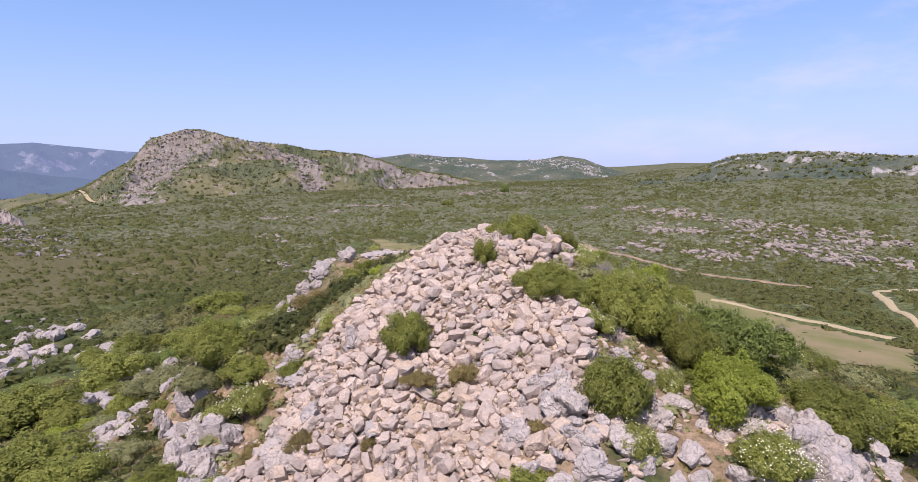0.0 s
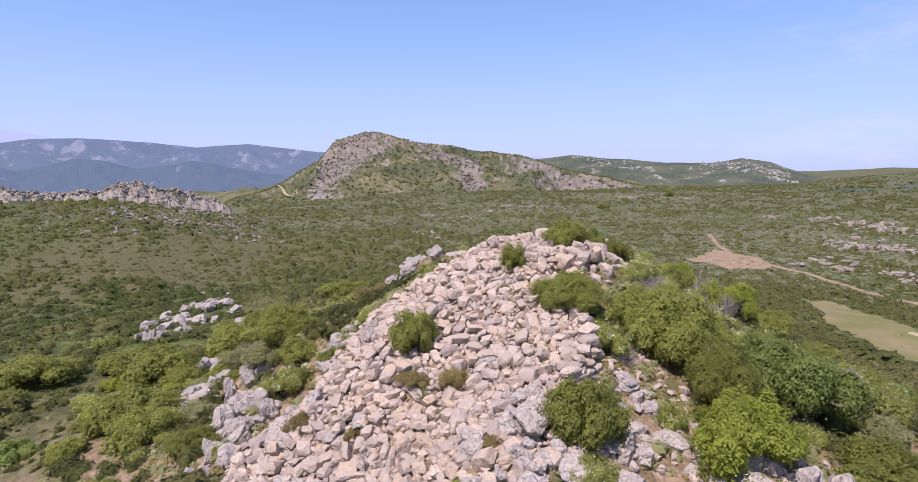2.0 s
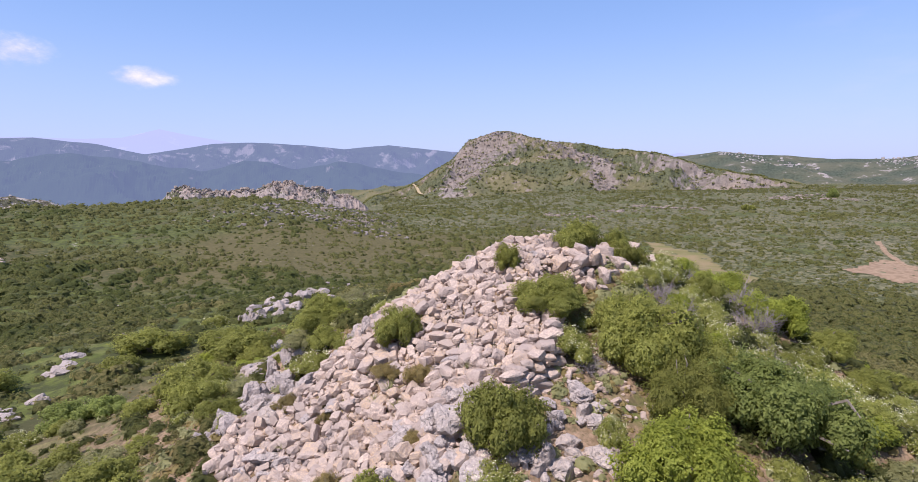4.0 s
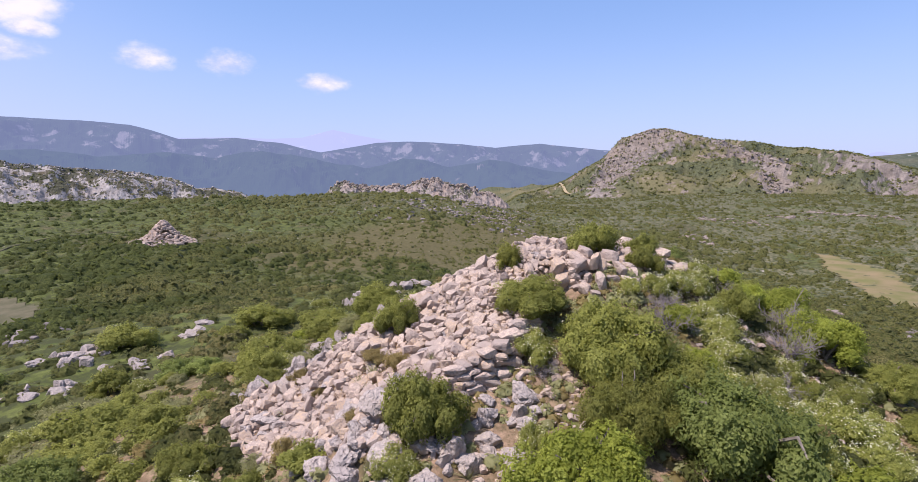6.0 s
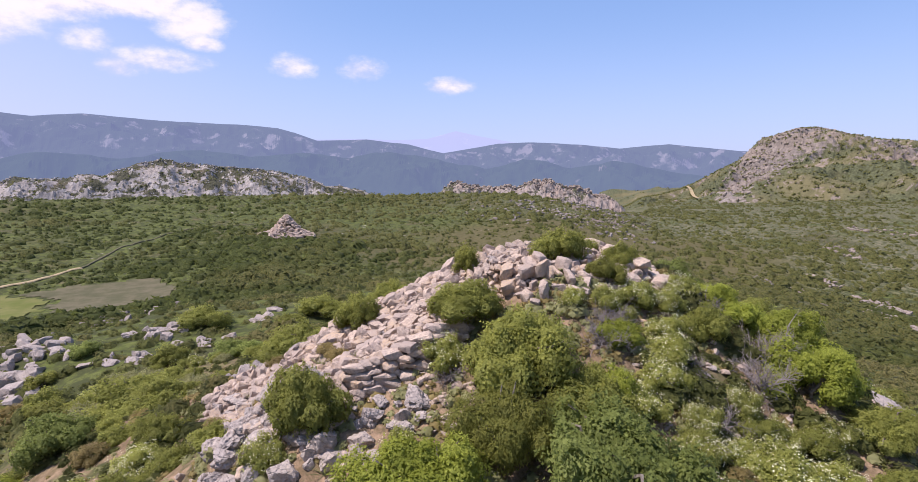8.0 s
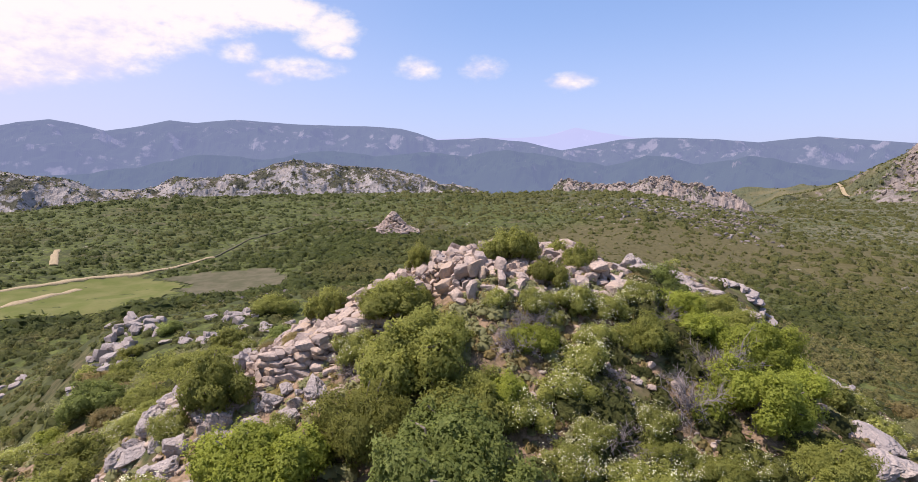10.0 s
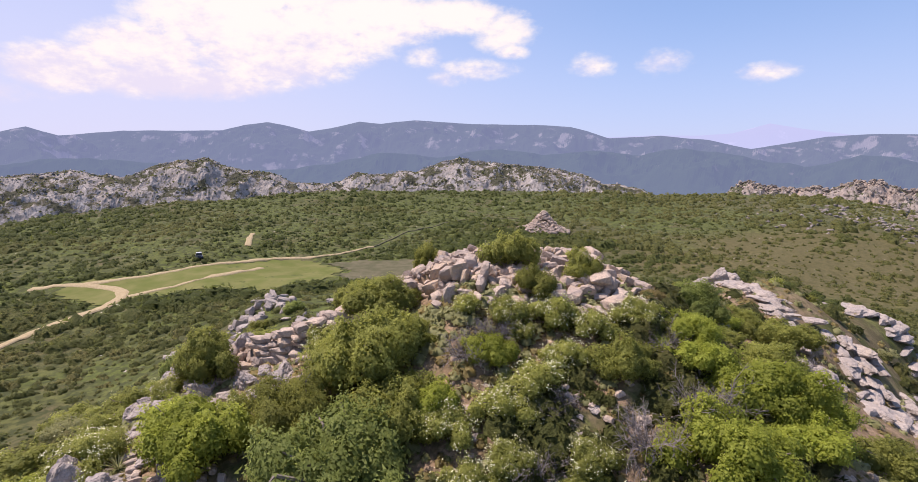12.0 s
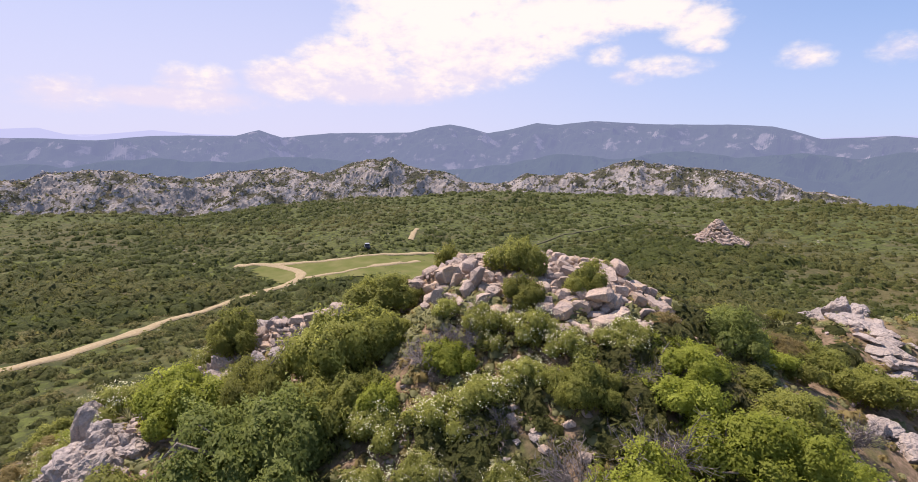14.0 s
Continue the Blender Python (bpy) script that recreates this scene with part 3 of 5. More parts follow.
WHITE = ((72, -4.5), (75, -3.6), (77.5, -2.9), (80, -2.3), (82.4, -1.4), (85, -1.1), (88, -0.55), (91.5, -0.3), (93.4, -0.25), (95.8, 0.25), (97.6, -0.1), (100, -1.0), (103.5, -1.4), (106.5, -1.4), (109, -2.3),
         (113, -2.2), (115.8, -1.3), (118.9, -0.7), (121.4, 0.35), (124.2, 0.0), (125.7, -0.3), (128.4, -1.35), (132.3, -0.83), (138.2, -1.22), (141.2, -1.76), (145.8, -1.45), (148.8, -1.08), (152.3, -1.06), (154, -1.84), (162, -2.0), (175, -4))
WHITE_RIDGE = build_ridge("white_ridge", "craggy white limestone ridge with dark scrub", WHITE, 520, 90, 60, -45, 5.5, 30, "white_rock", 34, 0.10, rows=70, power=0.62, crest_rough=1.8)
# lines of bare rock on the hillside: two ends as (compass, share of the height), spreads, number of blocks
HILL_CRAGS = (((38.4, 0.15), (34.2, 0.96), 1.0, 0.12, 900), ((36.5, 0.4), (32.0, 0.95), 1.3, 0.16, 900), ((34.5, 0.96), (29.5, 0.97), 1.0, 0.03, 260), ((31.0, 0.88), (27.0, 0.72), 0.8, 0.05, 380),
              ((27.0, 0.70), (23.6, 0.40), 0.7, 0.05, 420), ((23.6, 0.40), (21.8, 0.14), 0.7, 0.07, 460))
HILL_STREAKS = (((19.0, 0.55), (4.0, 0.30), 1.5, 0.06, 90), ((16.0, 0.35), (2.0, 0.20), 1.5, 0.05, 90))
PEAK = ((-6, -3.4), (2.6, -2.9), (8.1, -1.7), (11.8, -1.0), (15.4, 0.13), (17.8, 0.72), (21.2, 1.0), (24.6, 1.65), (27.3, 1.87), (30.4, 2.46), (32.3, 3.0), (33.8, 2.8), (36.4, 2.1), (37.2, 1.2),
        (38, 0.16), (40.1, -1.0), (41.9, -2.2), (44.7, -3.1), (47, -3.9), (49, -5.0), (51, -7.0))
ROCKY_HILL = build_ridge("rocky_hill", "scrubby hill with a bare pink limestone crag", PEAK, 1300, 620, 300, -60, 20, 90, "pink_rock", 35, 0.12, spurs=14, rows=110, power=0.75, crest_rough=3, bare=HILL_CRAGS + HILL_STREAKS)
HILL_B = ((-14, -1.9), (-11.5, -1.73), (-9.3, -1.14), (-6.4, -0.07), (-4, 0.31), (-1.6, -0.14), (2.6, -0.16), (6.3, 0.17), (11.8, 0.64), (15.4, 0.25), (20, -0.4), (24, -1.0))
GREEN_HILL = build_ridge("green_hill", "long dark green hill with bare white patches", HILL_B, 2000, 700, 400, -110, 14, 200, "green_hill", 36, 0.2, spurs=10, rows=40, crest_rough=2)
HILL_C = ((-70, -0.6), (-55, -0.3), (-45, -0.2), (-33.3, -0.1), (-28.8, 0.33), (-24.5, 0.29), (-20.8, 0.18), (-17, -1.27), (-11.5, -1.73), (-6, -3.2))
BANDED_HILL = build_ridge("banded_hill", "scrubby plateau hill with bands of bare white rock", HILL_C, 1000, 600, 300, -40, 10, 120, "green_hill", 37, 0.2, spurs=10, rows=50, crest_rough=1.5)
KNOB = ((46.5, -7.0), (48, -4.9), (50, -3.5), (52.8, -2.8), (55.9, -2.05), (57.8, -2.2), (60, -2.7), (62.2, -2.9), (63.3, -2.5), (65.9, -2.2), (67, -2.6), (69, -4.2))
build_ridge("low_crags", "low bare pink limestone crags", KNOB, 372, 45, 25, -34, 3.2, 9, "low_crag", 38, 0.08, rows=44, power=0.7, crest_rough=1.6)


# ---- plants ----
def unit(v):
    return v / np.maximum(np.linalg.norm(v, axis=-1, keepdims=True), 1e-9)


def leaf_blades(rng, at, out, length, width, droop=0.9, face=None):
    """One pointed leaf at each point, facing roughly outwards and up; face: the way the sprig as a whole faces."""
    n = len(at)
    normal = unit(out + rng.normal(0, droop * 0.55, (n, 3)) + np.array((0, 0, 0.45)))
    along = unit(np.cross(normal, rng.normal(0, 1, (n, 3))))
    across = np.cross(normal, along)
    ln = length * rng.uniform(0.7, 1.35, (n, 1))
    wd = width * rng.uniform(0.7, 1.3, (n, 1))
    tip = normal * ln * 0.2
    v = np.stack([at - along * ln * 0.45 - across * wd * 0.55, at + along * ln * 0.65 + tip, at - along * ln * 0.2 + across * wd * 0.75], 1)
    soft = unit((out if face is None else face) * 0.8 + normal * 0.22 + np.array((0, 0, 0.42)))
    return v.reshape(-1, 3), np.arange(3 * n).reshape(n, 3), np.repeat(soft, 3, axis=0)


def bush_cores(rng, at, size, sides=5, low=0.0):
    """Uneven little domes, one at each place."""
    n = len(at)
    a = np.linspace(0, 2 * np.pi, sides, endpoint=False)
    d = np.concatenate([np.array([[0, 0, 1.0]])] + [np.stack([np.cos(a + k * 0.6) * w, np.sin(a + k * 0.6) * w, np.full(sides, h)], 1) for k, w, h in ((1, 0.72, 0.66), (2, 1.0, low))])
    m = len(d)
    spin, stretch = rng.uniform(0, 2 * np.pi, (n, 1)), rng.uniform(0.8, 1.25, (n, 1))
    px, py = d[None, :, 0] * stretch, d[None, :, 1] / stretch
    body = np.stack([px * np.cos(spin) - py * np.sin(spin), px * np.sin(spin) + py * np.cos(spin), np.repeat(d[None, :, 2] * 0.85, n, 0)], -1)
    body = body * (1 + rng.normal(0, 0.15, (n, m, 1)))
    v = (at[:, None, :] + body * np.asarray(size)[:, None, None]).reshape(-1, 3)
    ring = [(0, 1 + k, 1 + (k + 1) % sides) for k in range(sides)]
    for k in range(sides):
        p0, p1 = 1 + k, 1 + (k + 1) % sides
        ring += [(p0, p0 + sides, p1), (p1, p0 + sides, p1 + sides)]
    f = (np.array(ring)[None, :, :] + (np.arange(n) * m)[:, None, None]).reshape(-1, 3)
    soft = unit(body + np.array((0, 0, 0.4)) + rng.normal(0, 0.2, body.shape)).reshape(-1, 3)
    return v, f, soft


def lobed_crown(rng, lobes, leaves, lobe_size, flat, length, width, heads=11):
    """Foliage of a shrub of radius 1 and height about 1: overlapping rounded heads, knobbly with clumps, covered with leaves all over."""
    turn = rng.uniform(0, 2 * np.pi) + np.arange(heads) * 2.4
    away = np.sqrt((np.arange(heads) + 0.15) / heads) * 0.68 * rng.uniform(0.8, 1.12, heads)
    head = np.stack([np.cos(turn) * away, np.sin(turn) * away, (0.56 - 0.46 * away ** 1.3 + rng.uniform(-0.17, 0.15, heads)) * flat], 1)
    head_size = rng.uniform(0.23, 0.40, heads)
    per = max(5, lobes // heads)
    knob = unit(rng.normal(0, 1, (heads, per, 3)) + np.array((0, 0, 0.35)) + 0.5 * head[:, None, :] * np.array((1, 1, 0)))
    tall = rng.uniform(0.3, 1.3, (heads, per))
    share = head_size ** 2 / np.sum(head_size ** 2)
    own = rng.choice(heads, 2 * leaves, p=share)
    d = unit(rng.normal(0, 1, (2 * leaves, 3)) + np.array((0, 0, 0.25)))
    near = np.einsum("nkj,nj->nk", knob[own], d)
    bulge = np.max(np.exp((near - 1) / lobe_size ** 2) * tall[own], axis=1)
    stray = np.where(rng.uniform(0, 1, 2 * leaves) < 0.10, rng.uniform(0.05, 0.30, 2 * leaves), 0.0)
    reach = head_size[own] * (0.68 + 0.52 * bulge + rng.normal(0, 0.07, 2 * leaves) + stray)
    at = head[own] + d * reach[:, None] * np.array((1, 1, 0.95))
    # leaves deep inside a neighbouring head are left out
    gap = np.linalg.norm(at[:, None, :] - head[None, :, :], axis=2) / head_size[None, :]
    gap[np.arange(2 * leaves), own] = 9.0
    ok = (np.min(gap, axis=1) > 0.70) & (at[:, 2] > 0.02)
    at, d, own, near = at[ok][:leaves], d[ok][:leaves], own[ok][:leaves], near[ok][:leaves]
    best = knob[own, np.argmax(near, axis=1)]
    face = unit(d * 0.4 + best * 0.6 + rng.normal(0, 0.2, d.shape))
    lv, lf, ln = leaf_blades(rng, at, d, length, width, 1.0, face)
    cv, cf, cn = bush_cores(rng, head, head_size * 0.58, 7, -0.5)
    centre = (head[:, None, :] + knob * (head_size[:, None, None] * 1.0)).reshape(-1, 3)
    centre[:, 2] = np.maximum(centre[:, 2], 0.08)
    return np.concatenate([cv, lv]), np.concatenate([cf, lf + len(cv)]), np.concatenate([cn, ln]), centre, np.full((len(centre), 1), 0.16)


def tube(path, radii, sides=4):
    """Vertices and faces of a tapered stem along a path."""
    path, radii = np.asarray(path, float), np.asarray(radii, float)
    step = np.gradient(path, axis=0)
    side = unit(np.cross(step, np.array((0.31, 0.77, 0.55))))
    up = unit(np.cross(step, side))
    a = np.linspace(0, 2 * np.pi, sides, endpoint=False)
    ring = np.cos(a)[None, :, None] * side[:, None, :] + np.sin(a)[None, :, None] * up[:, None, :]
    return (path[:, None, :] + ring * radii[:, None, None]).reshape(-1, 3), grid_faces(len(path), sides, wrap=True)


def joined(pieces):
    verts, faces, k = [], [], 0
    for v, f in pieces:
        verts.append(v)
        faces.append(f + k)
        k += len(v)
    return np.concatenate(verts), np.concatenate(faces)


def stems_to(rng, centres, count, thick, wiggle=0.08):
    pieces = []
    for k in rng.choice(len(centres), min(count, len(centres)), replace=False):
        end = centres[k]
        t = np.linspace(0, 1, 5)[:, None]
        root = np.array((rng.normal(0, 0.08), rng.normal(0, 0.08), -0.12))
        path = root + (end - root) * t + np.array((0, 0, 0.12)) * np.sin(np.pi * t) + rng.normal(0, wiggle, (5, 3)) * np.sin(np.pi * t)
        pieces.append(tube(path, thick * (1 - 0.75 * t[:, 0])))
    return joined(pieces)


def petals(rng, at, out, size):
    """Open five-sided blossoms."""
    n = len(at)
    normal = unit(out + rng.normal(0, 0.3, (n, 3)) + np.array((0, 0, 0.5)))
    along = unit(np.cross(normal, rng.normal(0, 1, (n, 3))))
    across = np.cross(normal, along)
    a = np.linspace(0, 2 * np.pi, 6, endpoint=False)
    s = size * rng.uniform(0.75, 1.2, (n, 1, 1))
    rim = at[:, None, :] + s * (np.cos(a)[None, :, None] * along[:, None, :] + np.sin(a)[None, :, None] * across[:, None, :]) + normal[:, None, :] * s * 0.3
    return rim.reshape(-1, 3), np.arange(6 * n).reshape(n, 6)


KINDS = {
    # clumps, leaves, clump spread, flatness, leaf length, leaf width, stems
    "mastic": (132, 13500, 0.21, 0.92, 0.046, 0.027, 9),
    "yellow": (121, 13000, 0.22, 0.88, 0.047, 0.028, 7),
    "tree": (154, 14500, 0.20, 1.0, 0.045, 0.026, 10),
    "olive": (121, 10500, 0.21, 1.05, 0.062, 0.019, 7),
    "heath": (99, 8500, 0.23, 0.8, 0.078, 0.016, 10),
    "cistus": (121, 10000, 0.20, 0.88, 0.054, 0.024, 9),
    "grey": (110, 8500, 0.22, 0.8, 0.070, 0.017, 9),
}
PLANT_WORDS = {
    "mastic": ("dense green mastic shrub with small leathery leaves", "shrub"),
    "yellow": ("bright yellow-green young mastic shrub", "shrub"),
    "tree": ("tall dense green evergreen shrub", "shrub"),
    "olive": ("dark olive-green juniper bush among the stones", "bush"),
    "heath": ("low brownish heather cushion on stony ground", "bush"),
    "cistus": ("rockrose bush dotted with white flowers", "bush"),
    "grey": ("grey-green rosemary bush on stony ground", "bush"),
    "dead": ("dry grey leafless shrub with tangled twigs", "dead shrub"),
}


def part_of(parent, name, verts, faces, material, label="", normals=None):
    ob = solid(name, verts, faces, material, parent, normals=normals)
    if label:
        ob["label"] = label
    return ob


def make_shrub(kind, seed, thin=1.0):
    rng = np.random.default_rng(seed)
    lobes, leaves, size, flat, length, width, stems = KINDS[kind]
    v, f, soft, centres, sizes = lobed_crown(rng, lobes, int(leaves * thin), size, flat, length / thin ** 0.33, width / thin ** 0.33)
    top = new("shrub" if PLANT_WORDS[kind][1] == "shrub" else "bush")
    part_of(top, "foliage", v, f, kind, normals=soft)
    sv, sf = stems_to(rng, centres, stems if thin > 0.4 else 3, 0.035)
    part_of(top, "stem", sv, sf, "bark", "grey woody stem")
    if kind == "cistus":
        n = int(560 * min(1.0, thin + 0.2))
        pick = rng.integers(0, len(centres), n)
        d = unit(centres[pick] * np.array((1, 1, 1.4)) + rng.normal(0, 0.45, (n, 3)))
        at = centres[pick] + d * sizes[pick] * 1.08
        keep = at[:, 2] > 0.15
        fv, ff = petals(rng, at[keep], d[keep], 0.0145)
        tagged(part_of(top, "blossom", fv, ff, "petal", "small creamy white rockrose blossoms"), kind="stuff")
    words = PLANT_WORDS[kind]
    return tagged(top, words[0], words[1])


def make_dead_shrub(seed):
    """Bare grey branches that fork three times."""
    rng = np.random.default_rng(seed)
    pieces = {"branch": [], "twig": []}

    def grow(root, heading, length, thick, level):
        t = np.linspace(0, 1, 4 if level < 2 else 2)[:, None]
        bend = rng.normal(0, 0.16, 3)
        path = root + unit(heading[None, :] + bend * t) * length * t
        pieces["branch" if level < 2 else "twig"].append(tube(path, thick * (1 - 0.6 * t[:, 0]), 3))
        if level < 3:
            for k in range((4, 4, 4)[level]):
                s = rng.uniform(0.3, 1.0)
                j = min(len(path) - 1, int(s * len(path)))
                grow(path[j], unit(heading + rng.normal(0, 0.62, 3) + np.array((0, 0, 0.1))), length * rng.uniform(0.45, 0.75), thick * 0.55, level + 1)

    for k in range(17):
        a = rng.uniform(0, 2 * np.pi)
        grow(np.array((rng.normal(0, 0.06), rng.normal(0, 0.06), -0.06)), unit(np.array((np.cos(a), np.sin(a), rng.uniform(0.35, 1.5)))), rng.uniform(0.38, 0.6), 0.022, 0)
    top = new("dead_shrub")
    for name, bits in pieces.items():
        tagged(part_of(top, name, *joined(bits), "twig"), kind="stuff")
    return tagged(top, *PLANT_WORDS["dead"])


STOCK = {}


def stock(kind, thin=1.0):
    """The patterns of a kind, made once and then copied."""
    key = (kind, thin)
    if key not in STOCK:
        base = 100 + 17 * (list(PLANT_WORDS).index(kind) + 1) + int(10 * thin)
        STOCK[key] = [[make_dead_shrub(base + k) if kind == "dead" else make_shrub(kind, base + k, thin), False] for k in range(3)]
    return STOCK[key]


PLANTED = []


def plant(kind, x, y, radius, height, rng, thin=1.0):
    pattern = stock(kind, thin)[rng.integers(0, 3)]
    z = float(ground_z(x, y)) - 0.04
    m = pose(x, y, z, rng.normal(0, 4), rng.normal(0, 4), rng.uniform(0, 360))
    scale = (radius, radius * rng.uniform(0.9, 1.1), height / 1.12)
    if not pattern[1]:
        ob, pattern[1] = pattern[0], True
        ob.matrix_basis = m
    else:
        ob = copy_thing(pattern[0], m)
    ob.scale = scale
    words = PLANT_WORDS[kind]
    ob["group"] = words[1] + "s on the knoll"
    PLANTED.append((x, y, radius))
    return ob


# kind, place, radius, height
SHRUBS = (
    ("mastic", -1.85, -5.2, 1.08, 1.75), ("heath", 0.15, -6.3, 0.6, 0.95), ("heath", -1.3, -6.3, 0.75, 0.6), ("olive", 0.42, -1.6, 0.62, 1.2), ("mastic", 3.0, -2.9, 1.35, 1.5),
    ("mastic", 5.8, -2.5, 1.9, 2.7), ("olive", 7.6, -3.9, 1.35, 2.2), ("mastic", 7.5, -1.2, 1.4, 1.9), ("mastic", 4.5, -8.2, 1.2, 2.1), ("tree", 9.6, -2.0, 2.05, 3.2), ("yellow", 8.3, -6.4, 1.6, 2.2), ("mastic", 11.8, -5.1, 1.7, 1.9),
    ("mastic", 16.0, -1.5, 2.0, 2.5), ("cistus", 4.25, -4.2, 0.9, 1.15), ("cistus", 6.5, -6.2, 0.48, 0.95), ("cistus", 4.9, -9.3, 0.65, 0.95), ("cistus", 8.3, -9.2, 1.0, 1.3),
    ("cistus", -8.5, -3.9, 1.1, 1.3), ("grey", -11.5, -2.0, 1.4, 1.4), ("mastic", -21.6, 13.4, 2.4, 2.4), ("mastic", -30, 29.8, 3.0, 2.6), ("mastic", -23.7, 7.5, 2.6, 2.6),
)
SHRUBS_2 = (
    ("mastic", -24.5, 2.3, 2.9, 2.8), ("mastic", -16.8, -5.4, 2.3, 2.4), ("grey", -31, 19, 3.0, 2.3), ("heath", -7.0, -6.5, 0.85, 0.85), ("heath", -4.7, -8.0, 0.58, 0.7),
    ("heath", -2.6, -8.1, 0.3, 0.6), ("dead", -1.6, -8.7, 0.6, 0.7), ("heath", 2.4, -9.0, 0.45, 0.5), ("cistus", -7.1, -9.0, 0.5, 0.6), ("mastic", -9.7, -7.9, 1.0, 1.1),
    ("mastic", -7.4, 8.0, 1.6, 1.5), ("mastic", -12.0, 7.5, 1.4, 1.8), ("mastic", -15.0, 5.5, 1.8, 1.7), ("grey", -17.5, 3.0, 1.8, 1.7), ("mastic", -11.5, -0.7, 1.7, 2.1), ("mastic", -14.0, -7.0, 1.6, 1.9), ("mastic", -8.2, -12.7, 1.5, 1.7),
    ("tree", -7.6, -16.7, 1.8, 2.2), ("mastic", -14.7, -14.7, 2.4, 2.2), ("mastic", -32.5, -1.2, 3.0, 2.4), ("mastic", -28.2, 2.8, 2.4, 2.0), ("mastic", -34.2, -11.5, 2.8, 2.4),
)
SHRUBS_3 = (
    ("heath", 0.5, -10.4, 0.62, 0.9), ("grey", -1.1, -10.9, 0.58, 0.65), ("cistus", 6.6, 2.2, 1.0, 1.1), ("dead", 6.9, 6.2, 1.35, 1.6), ("dead", 7.8, 4.9, 1.15, 1.6), ("dead", 8.6, 2.2, 0.9, 1.1), ("dead", 6.0, 0.5, 0.9, 1.0), ("dead", 9.1, 2.9, 0.8, 0.9), ("dead", 4.8, 5.8, 0.8, 1.0), ("dead", 7.2, 2.6, 0.7, 0.8), ("yellow", 5.9, 0.9, 0.9, 1.1),
    ("mastic", 1.75, 1.55, 1.15, 1.75), ("mastic", 0.6, 3.9, 0.55, 0.8), ("yellow", 7.3, -0.4, 0.85, 1.2), ("yellow", 8.4, 6.5, 1.5, 2.1), ("mastic", 10.2, 7.0, 1.3, 1.5), ("cistus", 10.4, 2.3, 1.2, 1.4),
    ("mastic", 5.9, 4.6, 1.0, 1.4), ("mastic", 2.4, 3.9, 0.75, 1.1), ("olive", 4.6, 2.9, 0.6, 0.9), ("cistus", 7.4, 1.3, 0.9, 1.2), ("cistus", 7.9, -0.1, 0.9, 1.15),
    ("cistus", 9.4, 0.7, 0.8, 1.1), ("cistus", 8.6, 1.6, 0.8, 1.0), ("cistus", 8.3, 3.5, 0.75, 1.0), ("cistus", 4.7, 3.9, 0.85, 1.0), ("yellow", 6.0, 8.2, 1.6, 2.0), ("yellow", 7.4, 8.6, 1.2, 1.5), ("yellow", 5.3, 6.8, 1.1, 1.4),
)
SHRUBS_4 = (
    ("yellow", 4.1, 6.7, 1.4, 1.3), ("yellow", -2.0, 7.8, 1.4, 0.9), ("heath", -2.2, 9.4, 1.3, 1.0), ("mastic", -1.5, 12.1, 1.7, 1.7), ("mastic", -2.5, 10.7, 1.3, 1.2),
    ("dead", 2.5, 10.6, 1.2, 1.3), ("dead", 6.9, 2.9, 0.55, 0.8), ("dead", 5.2, 1.0, 0.85, 1.0), ("cistus", 5.0, 1.9, 0.5, 0.7), ("cistus", 4.0, 5.3, 0.9, 0.9),
    ("mastic", 3.9, -15.5, 1.9, 1.6), ("mastic", 4.8, 12.3, 1.1, 1.3), ("yellow", 5.0, 9.9, 1.3, 1.5), ("mastic", 4.2, 9.0, 1.3, 1.6), ("dead", 0.9, 1.0, 0.75, 1.1), ("cistus", 4.5, 0.3, 0.55, 0.7), ("dead", 4.9, -4.3, 0.7, 0.7),
    ("mastic", 5.5, -11.6, 1.2, 1.5), ("mastic", 3.0, -13.2, 1.3, 1.6), ("cistus", 7.6, -11.2, 1.0, 1.2), ("mastic", 0.8, -13.6, 1.3, 1.5), ("cistus", -1.6, -12.9, 0.95, 1.1), ("cistus", 5.7, 3.1, 0.85, 1.0), ("mastic", 4.9, -1.3, 0.9, 1.2),
    ("cistus", 9.4, -10.0, 0.9, 1.1), ("mastic", -3.6, -12.4, 1.1, 1.3), ("yellow", 6.6, -13.4, 1.3, 1.4), ("mastic", 11.3, -10.2, 1.2, 1.3),
    ("cistus", 9.2, 3.7, 0.8, 0.9), ("cistus", 10.5, 4.2, 0.9, 0.9), ("cistus", 9.7, 5.4, 0.7, 0.9), ("heath", 11.3, 2.9, 0.7, 0.7), ("cistus", 9.5, 2.0, 0.8, 0.9), ("cistus", 11.6, 1.2, 0.9, 1.0),
    ("mastic", 11.6, 5.4, 0.9, 1.0), ("cistus", 10.6, -0.4, 0.8, 1.0), ("heath", 10.2, 1.0, 0.6, 0.6), ("cistus", 12.4, 4.0, 0.8, 0.8), ("cistus", 4.4, 2.8, 0.95, 1.2), ("cistus", 4.6, 1.5, 0.7, 1.0), ("cistus", 3.9, 5.2, 0.8, 1.05), ("olive", 3.6, 2.3, 0.85, 1.2), ("mastic", 9.6, 4.6, 0.9, 1.0), ("mastic", 8.9, 3.3, 0.8, 0.9), ("heath", 2.4, 6.1, 0.6, 0.7), ("dead", 5.4, 0.6, 0.8, 1.0), ("olive", 2.3, -1.9, 0.55, 0.6), ("grey", 12.6, -0.8, 1.0, 1.0), ("cistus", 13.0, 2.2, 0.9, 1.0),
)
